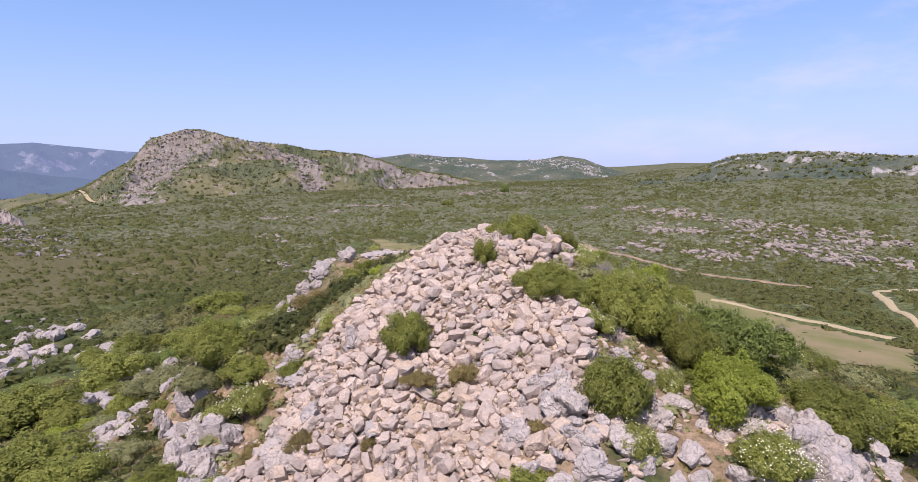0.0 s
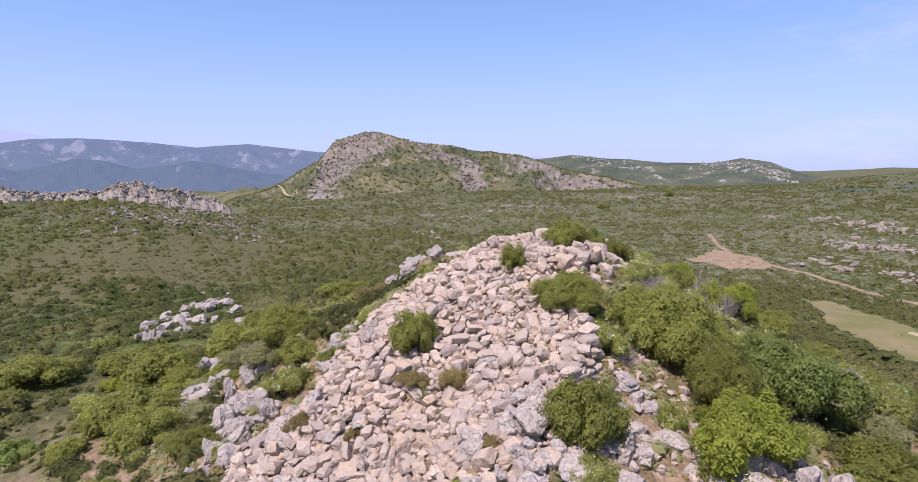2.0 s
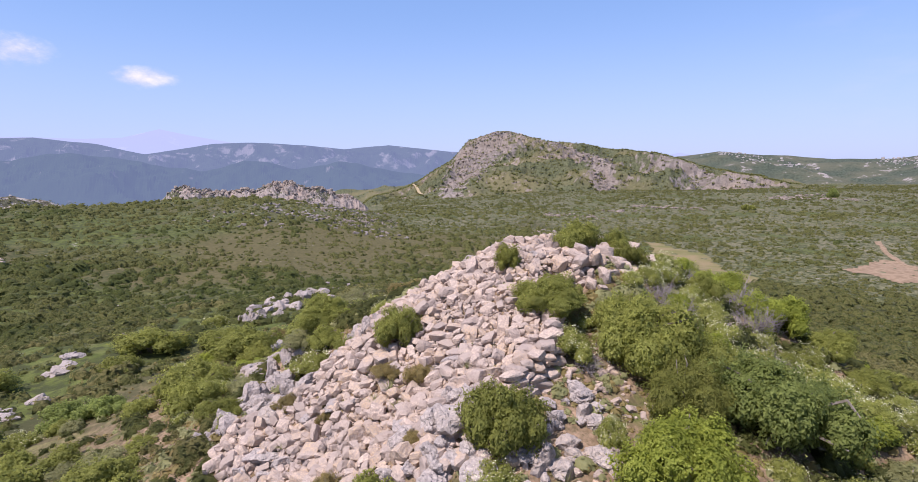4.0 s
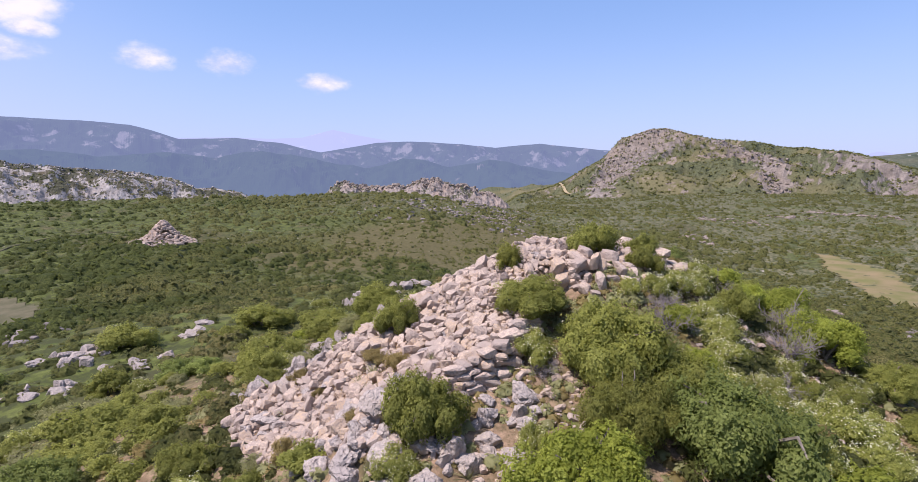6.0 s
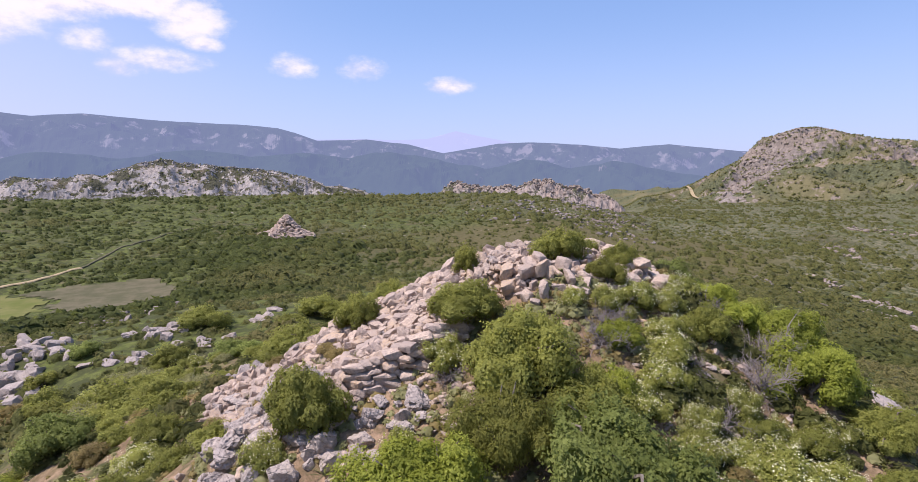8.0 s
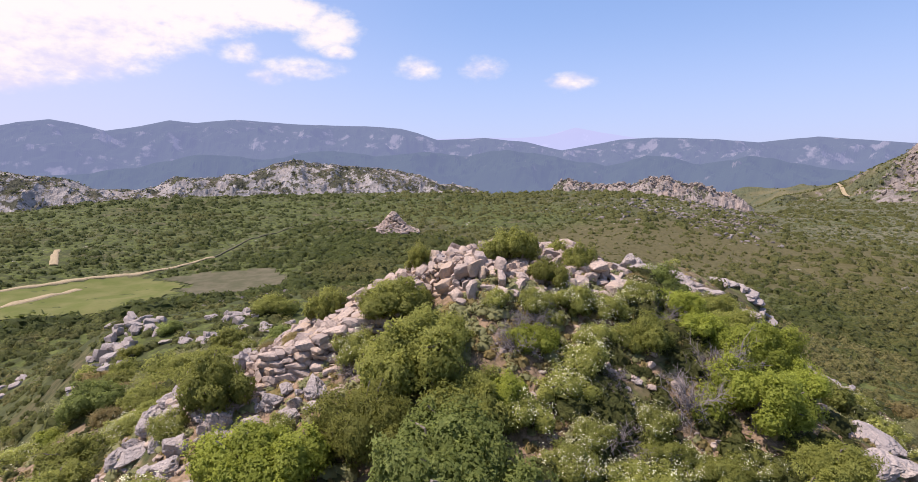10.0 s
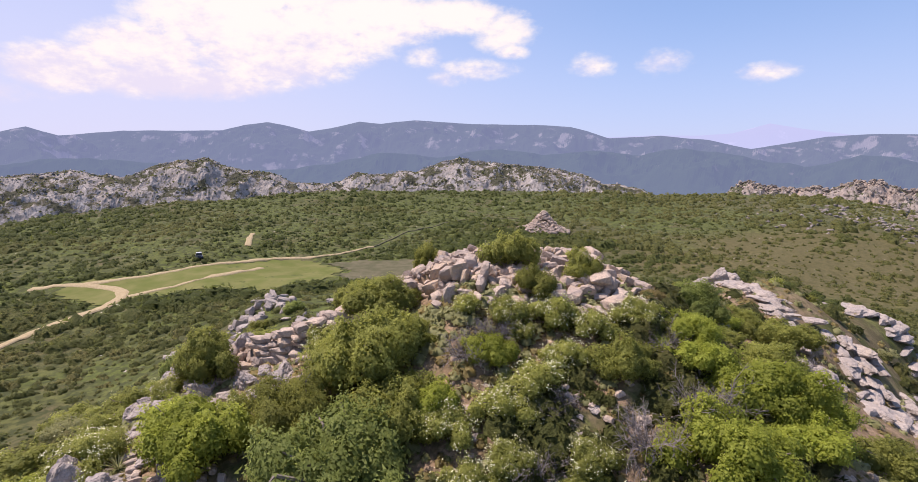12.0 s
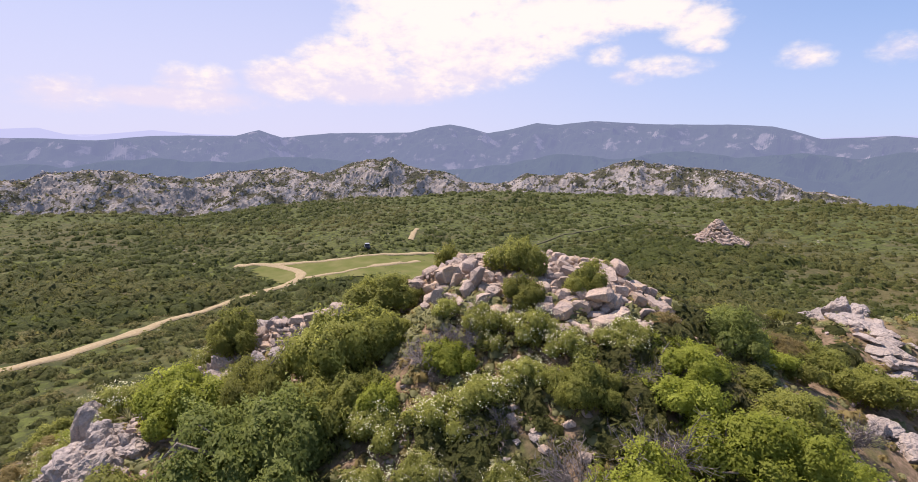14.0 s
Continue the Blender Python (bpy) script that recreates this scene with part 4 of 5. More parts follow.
seat = np.random.default_rng(5)
for kind, x, y, radius, height in SHRUBS + SHRUBS_2 + SHRUBS_3 + SHRUBS_4:
    plant(kind, x, y, radius * 1.08, height, seat, (1.7 if radius > 1.2 and kind != "dead" else 0.6 if radius < 0.7 and kind != "dead" else 1.0) if math.hypot(x, y) < 13 else 0.6)

# The heap of stones, seen from above: nothing large grows on it but what is named above.
HEAP = ((-1.5, 3.4), (-3.6, 1), (-5.6, -2), (-7.2, -5), (-7.4, -8.2), (-5.4, -10.6), (-2.0, -11.0), (1.0, -10.4), (3.8, -9.6), (5.0, -8.6), (4.9, -7.2), (4.05, -6.6), (4.1, -5), (3.4, -3.3), (2.1, -1.7),
        (3.3, -0.6), (3.0, 1.6), (3.1, 4.6), (1, 5.6))


def inside(x, y, outline):
    """Whether points lie inside an outline; numpy arrays."""
    hit = np.zeros(np.shape(x), bool)
    for (ax, ay), (bx, by) in zip(outline, outline[1:] + outline[:1]):
        cross = ((ay > y) != (by > y)) & (x < (bx - ax) * (y - ay) / (by - ay + 1e-12) + ax)
        hit ^= cross
    return hit


# Bedrock that breaks through: place, reach, boulders, height, upright
OUTCROPS = (
    (-11.8, -3.0, 1.1, 6, 1.5, True), (-9.3, -6.0, 1.5, 13, 1.0, False), (-7.4, -9.2, 1.2, 8, 1.0, False), (-8.7, 6.0, 2.4, 13, 1.4, False), (3.0, -8.2, 1.05, 9, 1.1, False), (5.1, -5.3, 1.1, 4, 0.8, False),
    (5.4, -7.8, 0.9, 4, 0.9, False), (10.7, 3.6, 0.9, 3, 0.9, False), (9.5, -6.9, 1.5, 11, 1.2, False), (10.9, -8.5, 2.0, 14, 1.2, False),
    (7.3, -7.4, 1.0, 6, 0.7, False), (0.7, 12.6, 1.3, 6, 0.7, False), (5.9, -7.2, 1.0, 6, 0.8, False), (-15.5, -3.0, 1.8, 8, 0.7, False), (-11.8, 12.7, 2.2, 18, 1.05, False), (-15.0, 12.4, 2.0, 14, 1.3, False), (-45.0, 23.4, 2.4, 10, 1.4, False), (-20.0, 5.6, 1.0, 5, 1.5, True),
)
OUTCROPS_2 = (
    (-14.5, 0.2, 1.4, 6, 0.8, True), (-33, -15, 2.6, 7, 0.7, False), (-29, -24, 2.6, 9, 0.9, False), (-21.5, 7.0, 1.8, 7, 0.8, False), (-37.0, 16.4, 3.2, 12, 1.1, False), (-33.0, 8.8, 2.2, 9, 1.1, True),
    (4.6, -9.4, 1.3, 7, 0.8, False), (6.6, -9.0, 1.2, 6, 0.7, False), (14.2, -4.4, 2.0, 8, 0.6, False), (10.3, -7.5, 1.5, 12, 1.1, False), (10.3, 7.6, 1.2, 5, 0.7, False), (9.2, 10.5, 1.6, 6, 0.6, False),
    (-35.2, -15.5, 2.4, 9, 0.7, False), (-27.9, -11.3, 2.0, 8, 0.6, False), (-26.2, -17.5, 2.2, 9, 0.7, False), (-34.7, -6.0, 2.0, 8, 0.6, False), (7.2, 0.1, 0.7, 3, 0.9, False), (6.2, 1.7, 0.6, 3, 0.8, False), (7.2, 3.3, 0.5, 3, 0.8, False), (9.0, -8.8, 1.5, 7, 0.8, False), (3.4, 10.6, 1.0, 4, 0.8, False),
)

# ribs of bedrock that stand out of the heap
OUTCROPS_3 = (
    (-4.1, -4.6, 0.8, 4, 1.3, True), (-6.9, -1.8, 1.1, 8, 1.0, False), (-7.2, -3.4, 1.0, 7, 1.1, False), (-5.0, -5.6, 0.8, 4, 1.0, False), (-2.6, -7.7, 0.9, 5, 0.9, False), (-5.6, -7.6, 1.3, 8, 0.9, False),
    (2.8, -8.7, 1.3, 10, 1.3, False), (2.2, -10.0, 1.0, 6, 1.0, False), (3.9, -10.1, 1.2, 8, 1.1, False), (-10.4, -4.4, 1.5, 11, 1.2, False), (0.9, -5.6, 0.8, 3, 0.6, False), (5.2, -8.0, 0.9, 6, 0.9, False),
    (-3.9, -9.6, 1.1, 6, 0.8, False), (1.2, -0.9, 0.7, 3, 0.7, False), (5.1, -6.6, 0.9, 6, 0.9, False), (5.2, -5.2, 1.0, 4, 0.55, False),
)

# Long ledges of bare rock down the spur: line, breadth, thickness
LEDGES = (
    (((-8.6, 12.6), (-7.4, 12.9), (-5.8, 13.4), (-4.2, 13.9), (-2.4, 13.1)), 1.9, 0.34), (((-14.6, 24.6), (-13.0, 23.9), (-11.4, 23.2), (-10.0, 21.8)), 2.8, 0.36),
    (((-5.6, 17.2), (-3.8, 16.8), (-2.2, 16.5), (-0.8, 16.1), (0.4, 15.9), (1.8, 15.5)), 2.2, 0.42), (((-1.6, 18.6), (-3.4, 21.0), (-4.9, 23.0), (-6.0, 25.5)), 2.4, 0.42),
)
ON_LEDGE = [(x0 + (x1 - x0) * k / 4, y0 + (y1 - y0) * k / 4, wide) for line, wide, thick in LEDGES for (x0, y0), (x1, y1) in zip(line, line[1:]) for k in range(5)]

# More of the same shrubs fill the flanks of the knoll: large ones first, then low ones between them.
for tries, most, far, big, small, gap, kinds in ((1500, 260, 40, 1.25, 0.5, 0.62, ("mastic", "mastic", "mastic", "olive", "mastic", "cistus", "grey", "heath", "tree")),
                                                (6000, 500, 27, 0.85, 0.35, 0.5, ("cistus", "heath", "mastic", "mastic", "olive", "cistus", "grey", "mastic", "yellow"))):
    for k in range(tries):
        if len(PLANTED) >= most:
            break
        r, az = far * math.sqrt(seat.uniform(0.03, 1)), seat.uniform(-80, 195) if far > 30 else seat.uniform(-180, 180)
        sx, cy = way(az)
        x, y = float(r * sx), float(r * cy)
        radius = seat.uniform(small, big) + (0.02 * r if far > 30 else 0.012 * r)
        if inside(np.array(x), np.array(y), HEAP) or math.hypot(x - 1.2, y - 1.8) < 3.4 + radius * 0.5:
            continue
        if any((x - px) ** 2 + (y - py) ** 2 < (gap * (radius + pr)) ** 2 for px, py, pr in PLANTED):
            continue
        if any((x - o[0]) ** 2 + (y - o[1]) ** 2 < (0.8 * o[2] + 0.7 * radius) ** 2 for o in OUTCROPS + OUTCROPS_2):
            continue
        if any((x - o[0]) ** 2 + (y - o[1]) ** 2 < (0.75 * o[2] + 0.75 * radius) ** 2 for o in ON_LEDGE):
            continue
        plant(str(seat.choice(kinds)), x, y, radius, radius * seat.uniform(0.85, 1.15), seat, (0.9 if r < 9 else 0.42 if r < 17 else 0.22) if far > 30 else 0.3 if r < 14 else 0.2)


def make_tuft(seed):
    """A clump of long grey-green asphodel leaves."""
    rng = np.random.default_rng(seed)
    pieces = []
    for k in range(46):
        a, lean = rng.uniform(0, 2 * np.pi), rng.uniform(0.25, 1.2)
        out = np.array((math.cos(a), math.sin(a), 0.0))
        side = np.array((-math.sin(a), math.cos(a), 0.0)) * 0.018
        t = np.linspace(0, 1, 5)[:, None]
        spine = out * lean * 0.62 * t + np.array((0, 0, 1.0)) * (0.75 - 0.25 * lean) * (t - 0.45 * lean * t * t)
        w = (1 - 0.85 * t)
        v = np.stack([spine - side * w, spine + side * w], 1).reshape(-1, 3)
        pieces.append((v, np.array([(2 * j, 2 * j + 1, 2 * j + 3, 2 * j + 2) for j in range(4)])))
    top = new("grass_tuft")
    tagged(part_of(top, "blade", *joined(pieces), "grey"), kind="stuff")
    return tagged(top, "clump of long grey-green asphodel leaves among stones", "grass tuft", "grass tufts")


tuft = make_tuft(9)
for k, (x, y, s) in enumerate(((-0.7, -6.9, 0.8), (0.1, -7.4, 0.6), (-1.0, -7.3, 0.6), (6.1, -8.0, 0.7), (7.0, -6.9, 0.7), (8.6, -8.2, 0.7), (5.6, -4.6, 0.6), (10.5, -4.0, 0.8), (4.9, 0.0, 0.6), (6.6, -9.6, 0.6),
                               (-3.4, -9.2, 0.5), (1.9, -6.2, 0.4), (3.0, -6.4, 0.4), (9.9, -1.0, 0.7))):
    m = pose(x, y, float(ground_z(x, y)) + (0.12 if inside(np.array(x), np.array(y), HEAP) else 0), 0, 0, 77 * k)
    ob = tuft if k == 0 else copy_thing(tuft, m)
    ob.matrix_basis = m
    ob.scale = (s, s, s)


# Maquis that nobody could count: rounded bushes, each an uneven dome with leaves standing out of it.
def bush_field(rng, x, y, z, size, leaves, leaf):
    """Vertices, faces and soft normals of many small bushes at once."""
    n = len(x)
    foot = np.stack([x, y, z], -1)
    v, f, soft = bush_cores(rng, foot, size * 0.80, 5, -0.1)
    if not leaves:
        return v, f, soft
    e = unit(rng.normal(0, 1, (n, leaves, 3)) + np.array((0, 0, 0.5)))
    e[..., 2] = np.abs(e[..., 2])
    on = foot[:, None, :] + e * size[:, None, None] * np.array((1.0, 1.0, 0.85)) * rng.uniform(0.8, 1.02, (n, leaves, 1))
    lengths = np.repeat(size, leaves)[:, None] * leaf
    lv, lf, ls = leaf_blades(rng, on.reshape(-1, 3), e.reshape(-1, 3), lengths, lengths * 0.6, 0.7)
    return np.concatenate([v, lv]), np.concatenate([f, lf + len(v)]), np.concatenate([soft, ls])


def build_scrub(name, label, count, r0, r1, az0, az1, leaves, leaf, size0, size1, seed, material="scrub", cover=0.0, bare=()):
    rng = np.random.default_rng(seed)
    r = np.exp(rng.uniform(np.log(r0), np.log(r1), count)) if r1 / r0 > 4 else np.sqrt(rng.uniform(r0 ** 2, r1 ** 2, count))
    az = rng.uniform(az0, az1, count)
    sx, cy = way(az)
    x, y = r * sx, r * cy
    keep = fbm(x, y, 22, 3, 61) + 0.7 * fbm(x, y, 6, 2, 62) > cover
    for test in bare:
        keep &= ~test(x, y)
    keep &= rng.uniform(0, 1, count) > 0.55 * np.exp(-1.2 * (((x - HEATH[0]) / HEATH[2]) ** 2 + ((y - HEATH[1]) / HEATH[3]) ** 2) ** 2)
    x, y = x[keep], y[keep]
    z = ground_z(x, y)
    size = size0 * (size1 / size0) ** (rng.uniform(0, 1, len(x)) ** 1.9) * (1 + 0.45 * fbm(x, y, 40, 2, 63))
    size = np.maximum(size, size0 * 0.7)
    v, f, soft = bush_field(rng, x, y, z - 0.1 * size, size, leaves, leaf)
    return tagged(solid(name, v, f, material, normals=soft), label, "scrub", kind="stuff")


# ---- tracks and fields ----
def ribbon(name, label, points, width, lift, material, category, seed, step=1.2):
    """A strip that lies on the ground along a line of places."""
    p = np.array(points, float)
    seg = np.hypot(*np.diff(p, axis=0).T)
    s = np.concatenate([[0], np.cumsum(seg)])
    q = np.arange(0, s[-1], step)
    c = np.stack([np.interp(q, s, p[:, 0]), np.interp(q, s, p[:, 1])], 1)
    for k in range(6):
        c[1:-1] = (c[:-2] + 2 * c[1:-1] + c[2:]) / 4
    along = unit(np.gradient(c, axis=0))
    across = np.stack([-along[:, 1], along[:, 0]], 1)
    u = np.array((-1, -0.8, -0.4, 0, 0.4, 0.8, 1))
    wobble = 1 + 0.28 * fbm(q, q * 0, 5, 3, seed)[:, None]
    xy = c[:, None, :] + across[:, None, :] * (u[None, :, None] * width / 2 * wobble[:, :, None])
    z = ground_z(xy[..., 0], xy[..., 1]) + lift - 0.25 * (np.abs(u) > 0.9)[None, :]
    v = np.concatenate([xy, z[..., None]], -1).reshape(-1, 3)
    ob = solid(name, v, grid_faces(len(c), len(u))[:, ::-1], material, smooth=True)
    return tagged(ob, label, category, kind="structure")


# ---- stones ----
def stone_shape(seed, flat=0.66):
    """A rough block about 1 m long with worn edges, made as a hull."""
    rng = np.random.default_rng(seed)
    d = np.array([(i, j, k) for i in (-1, 0, 1) for j in (-1, 0, 1) for k in (-1, 0, 1) if i or j or k], float) + rng.normal(0, 0.17, (26, 3))
    power = rng.uniform(3.0, 6.0)
    e = d / (np.sum(np.abs(d) ** power, axis=1, keepdims=True) ** (1 / power)) * rng.uniform(0.88, 1.06, (26, 1))
    skew = np.eye(3) + rng.normal(0, 0.11, (3, 3))
    e = (e @ skew) * np.array((0.5, 0.5 * rng.uniform(0.55, 0.9), 0.5 * flat * rng.uniform(0.7, 1.25)))
    bm = bmesh.new()
    for co in e:
        bm.verts.new(co)
    got = bmesh.ops.convex_hull(bm, input=bm.verts)
    bmesh.ops.delete(bm, geom=[g for g in got["geom_interior"] if isinstance(g, bmesh.types.BMVert)], context="VERTS")
    bmesh.ops.triangulate(bm, faces=bm.faces)
    bm.verts.index_update()
    v = np.array([x.co[:] for x in bm.verts])
    f = np.array([[x.index for x in face.verts] for face in bm.faces])
    bm.free()
    return v, f


SHAPES = [stone_shape(200 + k) for k in range(24)]
STONE_MESHES = []
for v, f in SHAPES:
    STONE_MESHES.append(mesh_of("stone", v, f))
    STONE_MESHES[-1].materials.append(MAT["stone"])


def scatter_stones(rng, outline, smallest, largest, tries, density=0.66):
    """Places for stones inside an outline, the big ones first."""
    lo, hi = np.min(outline, axis=0), np.max(outline, axis=0)
    cells, out = {}, []
    sizes = largest * (smallest / largest) ** (np.linspace(0, 1, tries) ** 0.33)
    xs, ys = rng.uniform(lo[0], hi[0], tries), rng.uniform(lo[1], hi[1], tries)
    ok = inside(xs, ys, outline)
    for x, y, s in zip(xs[ok], ys[ok], sizes[ok]):
        i, j = int(x // 1.0), int(y // 1.0)
        near = [q for a in (-1, 0, 1) for b in (-1, 0, 1) for q in cells.get((i + a, j + b), ())]
        if any((x - qx) ** 2 + (y - qy) ** 2 < (density * 0.5 * (s + qs)) ** 2 for qx, qy, qs in near):
            continue
        cells.setdefault((i, j), []).append((x, y, s))
        out.append((x, y, s))
    return out


def stone_poses(rng, places, lift=0.12, tumble=22, h=0.25):
    """One matrix for each (x, y, size): stones lie on the slope, a little tumbled."""
    x, y, size = np.array(places, float).T
    z = ground_z(x, y)
    gx = (ground_z(x + h, y) - ground_z(x - h, y)) / (2 * h)
    gy = (ground_z(x, y + h) - ground_z(x, y - h)) / (2 * h)
    out = []
    for px, py, pz, s, ax, ay in zip(x, y, z, size, gx, gy):
        n = Vector((-ax, -ay, 1)).normalized()
        lean = Vector((0, 0, 1)).rotation_difference((n + Vector((0, 0, 1.2))).normalized()).to_matrix().to_4x4()
        spin = pose(0, 0, 0, rng.normal(0, tumble), rng.normal(0, tumble), rng.uniform(0, 360))
        scale = Matrix.Diagonal((s * rng.uniform(0.85, 1.25), s * rng.uniform(0.8, 1.15), s * rng.uniform(0.8, 1.25), 1))
        out.append(Matrix.Translation((px, py, pz + (lift + rng.uniform(-0.16, 0.22)) * s)) @ lean @ spin @ scale)
    return out


def stone_heap(name, label, category, placed, poses, singles):
    """A heap: its nearest stones are parts of their own, the rest is joined."""
    top = new(name)
    tagged(top, label, category)
    order = sorted(range(len(placed)), key=lambda k: singles(*placed[k]))
    mine = np.random.default_rng(77)
    rest = []
    for rank, k in enumerate(order):
        kind = int(mine.integers(0, len(SHAPES)))
        if rank < 300:
            ob = new("stone", STONE_MESHES[kind])
            ob.parent = top
            ob.matrix_basis = poses[k]
        else:
            m = np.array(poses[k])
            v, f = SHAPES[kind]
            rest.append((v @ m[:3, :3].T + m[:3, 3], f))
    if rest:
        ob = solid("rubble", *joined(rest), "stone", top)
        tagged(ob, "loose pinkish limestone rubble", kind="stuff")
    return top


pile = np.random.default_rng(21)
spots = scatter_stones(pile, HEAP, 0.15, 0.70, 52000, 0.72)
low = [(x + pile.normal(0, 0.1), y + pile.normal(0, 0.1), s * 0.8) for x, y, s in spots if s > 0.3]
poses = stone_poses(pile, spots, 0.18, 19) + stone_poses(pile, low, -0.12)
fill = scatter_stones(pile, HEAP, 0.12, 0.26, 15000, 0.85)
poses += stone_poses(pile, fill, 0.02, 30)
# big squared blocks of the old tower still lie round its top
CROWN = ((2.2, -1.3), (3.9, -0.9), (4.5, 2), (4.1, 4.8), (2.7, 6.9), (0.4, 6.8), (0.0, 5.2), (2.0, 4.4), (2.5, 1.5))
blocks = scatter_stones(pile, CROWN, 0.28, 0.78, 2200, 0.76)
blocks += [(x, y, s) for x, y, s in ((2.9, -0.5, 0.62), (3.3, -0.1, 0.6), (2.6, 0.2, 0.55), (3.3, 0.7, 0.66), (2.2, -0.9, 0.7), (0.8, 4.2, 0.66), (0.1, 4.5, 0.7), (3.0, 4.4, 0.7))]
poses += stone_poses(pile, blocks[:-8], 0.20, 9) + stone_poses(pile, blocks[-8:], 0.45, 9)
# the wall that holds the fill: four rough courses down its outer side
course = []
for level in range(5):
    at = -1.7 - 0.1 * level
    while at > -6.9:
        size = pile.uniform(0.36, 0.62)
        wx = float(np.interp(at, (-8.0, -6.6, -5.0, -3.3, -1.6), (3.2, 3.8, 4.0, 3.3, 1.9))) + 0.32 - 0.07 * level
        base = float(ground_z(wx + 0.5, at))
        course.append((wx, at, size))
        poses.append(Matrix.Translation((wx, at, base + 0.05 + 0.21 * level)) @ pose(0, 0, 0, pile.normal(0, 7), pile.normal(0, 7), 70 + pile.normal(0, 18)) @ Matrix.Diagonal((size, size * 1.1, size * 0.75, 1)))
        at -= size * 0.82
stone_heap("stone_heap", "collapsed prehistoric tower, a cone of pinkish limestone rubble", "ruin", spots + low + fill + blocks + course, poses,
           lambda x, y, s: (2 if s < 0.32 else 1) * min((x - 1.8) ** 2 + (y + 5.5) ** 2, 0.8 * ((x - 2.8) ** 2 + (y - 1.5) ** 2)))


# ---- bedrock and boulders ----
def boulder_mesh(seed, stretch=(1, 1, 0.8), cuts=4, rough=0.15, furrow=0.10):
    """A weathered lump of limestone, about 1 m in radius, with furrows and chipped faces."""
    rng = np.random.default_rng(seed)
    bm = bmesh.new()
    bmesh.ops.create_icosphere(bm, subdivisions=cuts, radius=1.0)
    planes = [(unit(rng.normal(0, 1, 3)), rng.uniform(0.5, 0.85)) for k in range(12)]
    off = rng.uniform(-50, 50, 3)
    for v in bm.verts:
        p = np.array(v.co[:])
        for n, d in planes:
            over = p @ n - d
            if over > 0:
                p = p - n * over * 0.97
        w = Vector(p * 1.6 + off)
        p = p * (1 + rough * noise.fractal(w, 1.0, 2.1, 4))
        p = p * (1 - furrow * max(0.0, 1 - 9 * abs(noise.noise(Vector(p * np.array((2.1, 2.1, 0.8)) + off)))))
        near = noise.voronoi(Vector(p * np.array((1.5, 1.5, 1.1)) + off))[0]
        p = p * (1 - 0.11 * math.exp(-14 * (near[1] - near[0])))
        v.co = p * np.array(stretch)
    me = bpy.data.meshes.new("boulder")
    bm.to_mesh(me)
    bm.free()
    me.materials.append(MAT["bedrock"])
    return me


BOULDERS = [boulder_mesh(300 + k, ((1, 0.8, 0.75), (1, 0.7, 0.5), (0.8, 0.7, 1.1), (1.1, 0.9, 0.6))[k % 4]) for k in range(8)]


LEDGE_BLOCKS = [boulder_mesh(320 + k, ((1, 0.8, 0.75), (1, 0.7, 0.5))[k % 2], 3) for k in range(6)]


def outcrop(label, x, y, radius, count, seed, height=1.0, upright=False):
    """A group of boulders of bedrock, broken along joints."""
    rng = np.random.default_rng(seed)
    top = new("rock_outcrop")
    tagged(top, label, "rock outcrop")
    for k in range(count):
        a, d = rng.uniform(0, 2 * np.pi), radius * math.sqrt(rng.uniform(0, 1)) * (0 if k == 0 else 1)
        bx, by = x + d * math.cos(a), y + d * math.sin(a)
        s = radius * rng.uniform(0.22, 0.5) * (1.15 if k == 0 else 1)
        s = min(s, 0.75 + 0.1 * max(radius - 2.0, 0))
        ob = new("boulder", BOULDERS[(2 + 4 * (k % 2)) if upright else int(rng.integers(0, 8))])
        ob.parent = top
        up = s * height * rng.uniform(0.8, 1.25)
        ob.matrix_basis = pose(bx, by, float(ground_z(bx, by)) + 0.18 * up, rng.normal(0, 12), rng.normal(0, 12), rng.uniform(0, 360)) @ Matrix.Diagonal((s, s, up, 1))
    return top


def ledge(label, line, breadth, thick, seed):
    """Layers of bedrock that come out of the slope along a line, broken across."""
    rng = np.random.default_rng(seed)
    top = new("rock_ledge")
    tagged(top, label, "rock ledge")
    for (x0, y0), (x1, y1) in zip(line, line[1:]):
        turn = math.degrees(math.atan2(y1 - y0, x1 - x0))
        run = math.hypot(x1 - x0, y1 - y0)
        for k in range(int(run / 0.13)):
            t, side = rng.uniform(0, 1), rng.normal(0, 0.36) * breadth
            bx = x0 + (x1 - x0) * t - math.sin(radians(turn)) * side
            by = y0 + (y1 - y0) * t + math.cos(radians(turn)) * side
            s = breadth * rng.uniform(0.16, 0.44) * (1 - 0.3 * abs(side) / breadth)
            ob = new("boulder", LEDGE_BLOCKS[int(rng.integers(0, 6))])
            ob.parent = top
            up = thick * rng.uniform(0.5, 1.1)
            ob.matrix_basis = pose(bx, by, float(ground_z(bx, by)) + 0.15 * up, rng.normal(0, 6), rng.normal(0, 6), turn + rng.normal(0, 16)) @ Matrix.Diagonal((s * 1.5, s * 0.8, up, 1))
    return top


for k, (line, breadth, thick) in enumerate(LEDGES):
    ledge("long pale limestone ledge breaking out of the spur", line, breadth, thick, 470 + k)

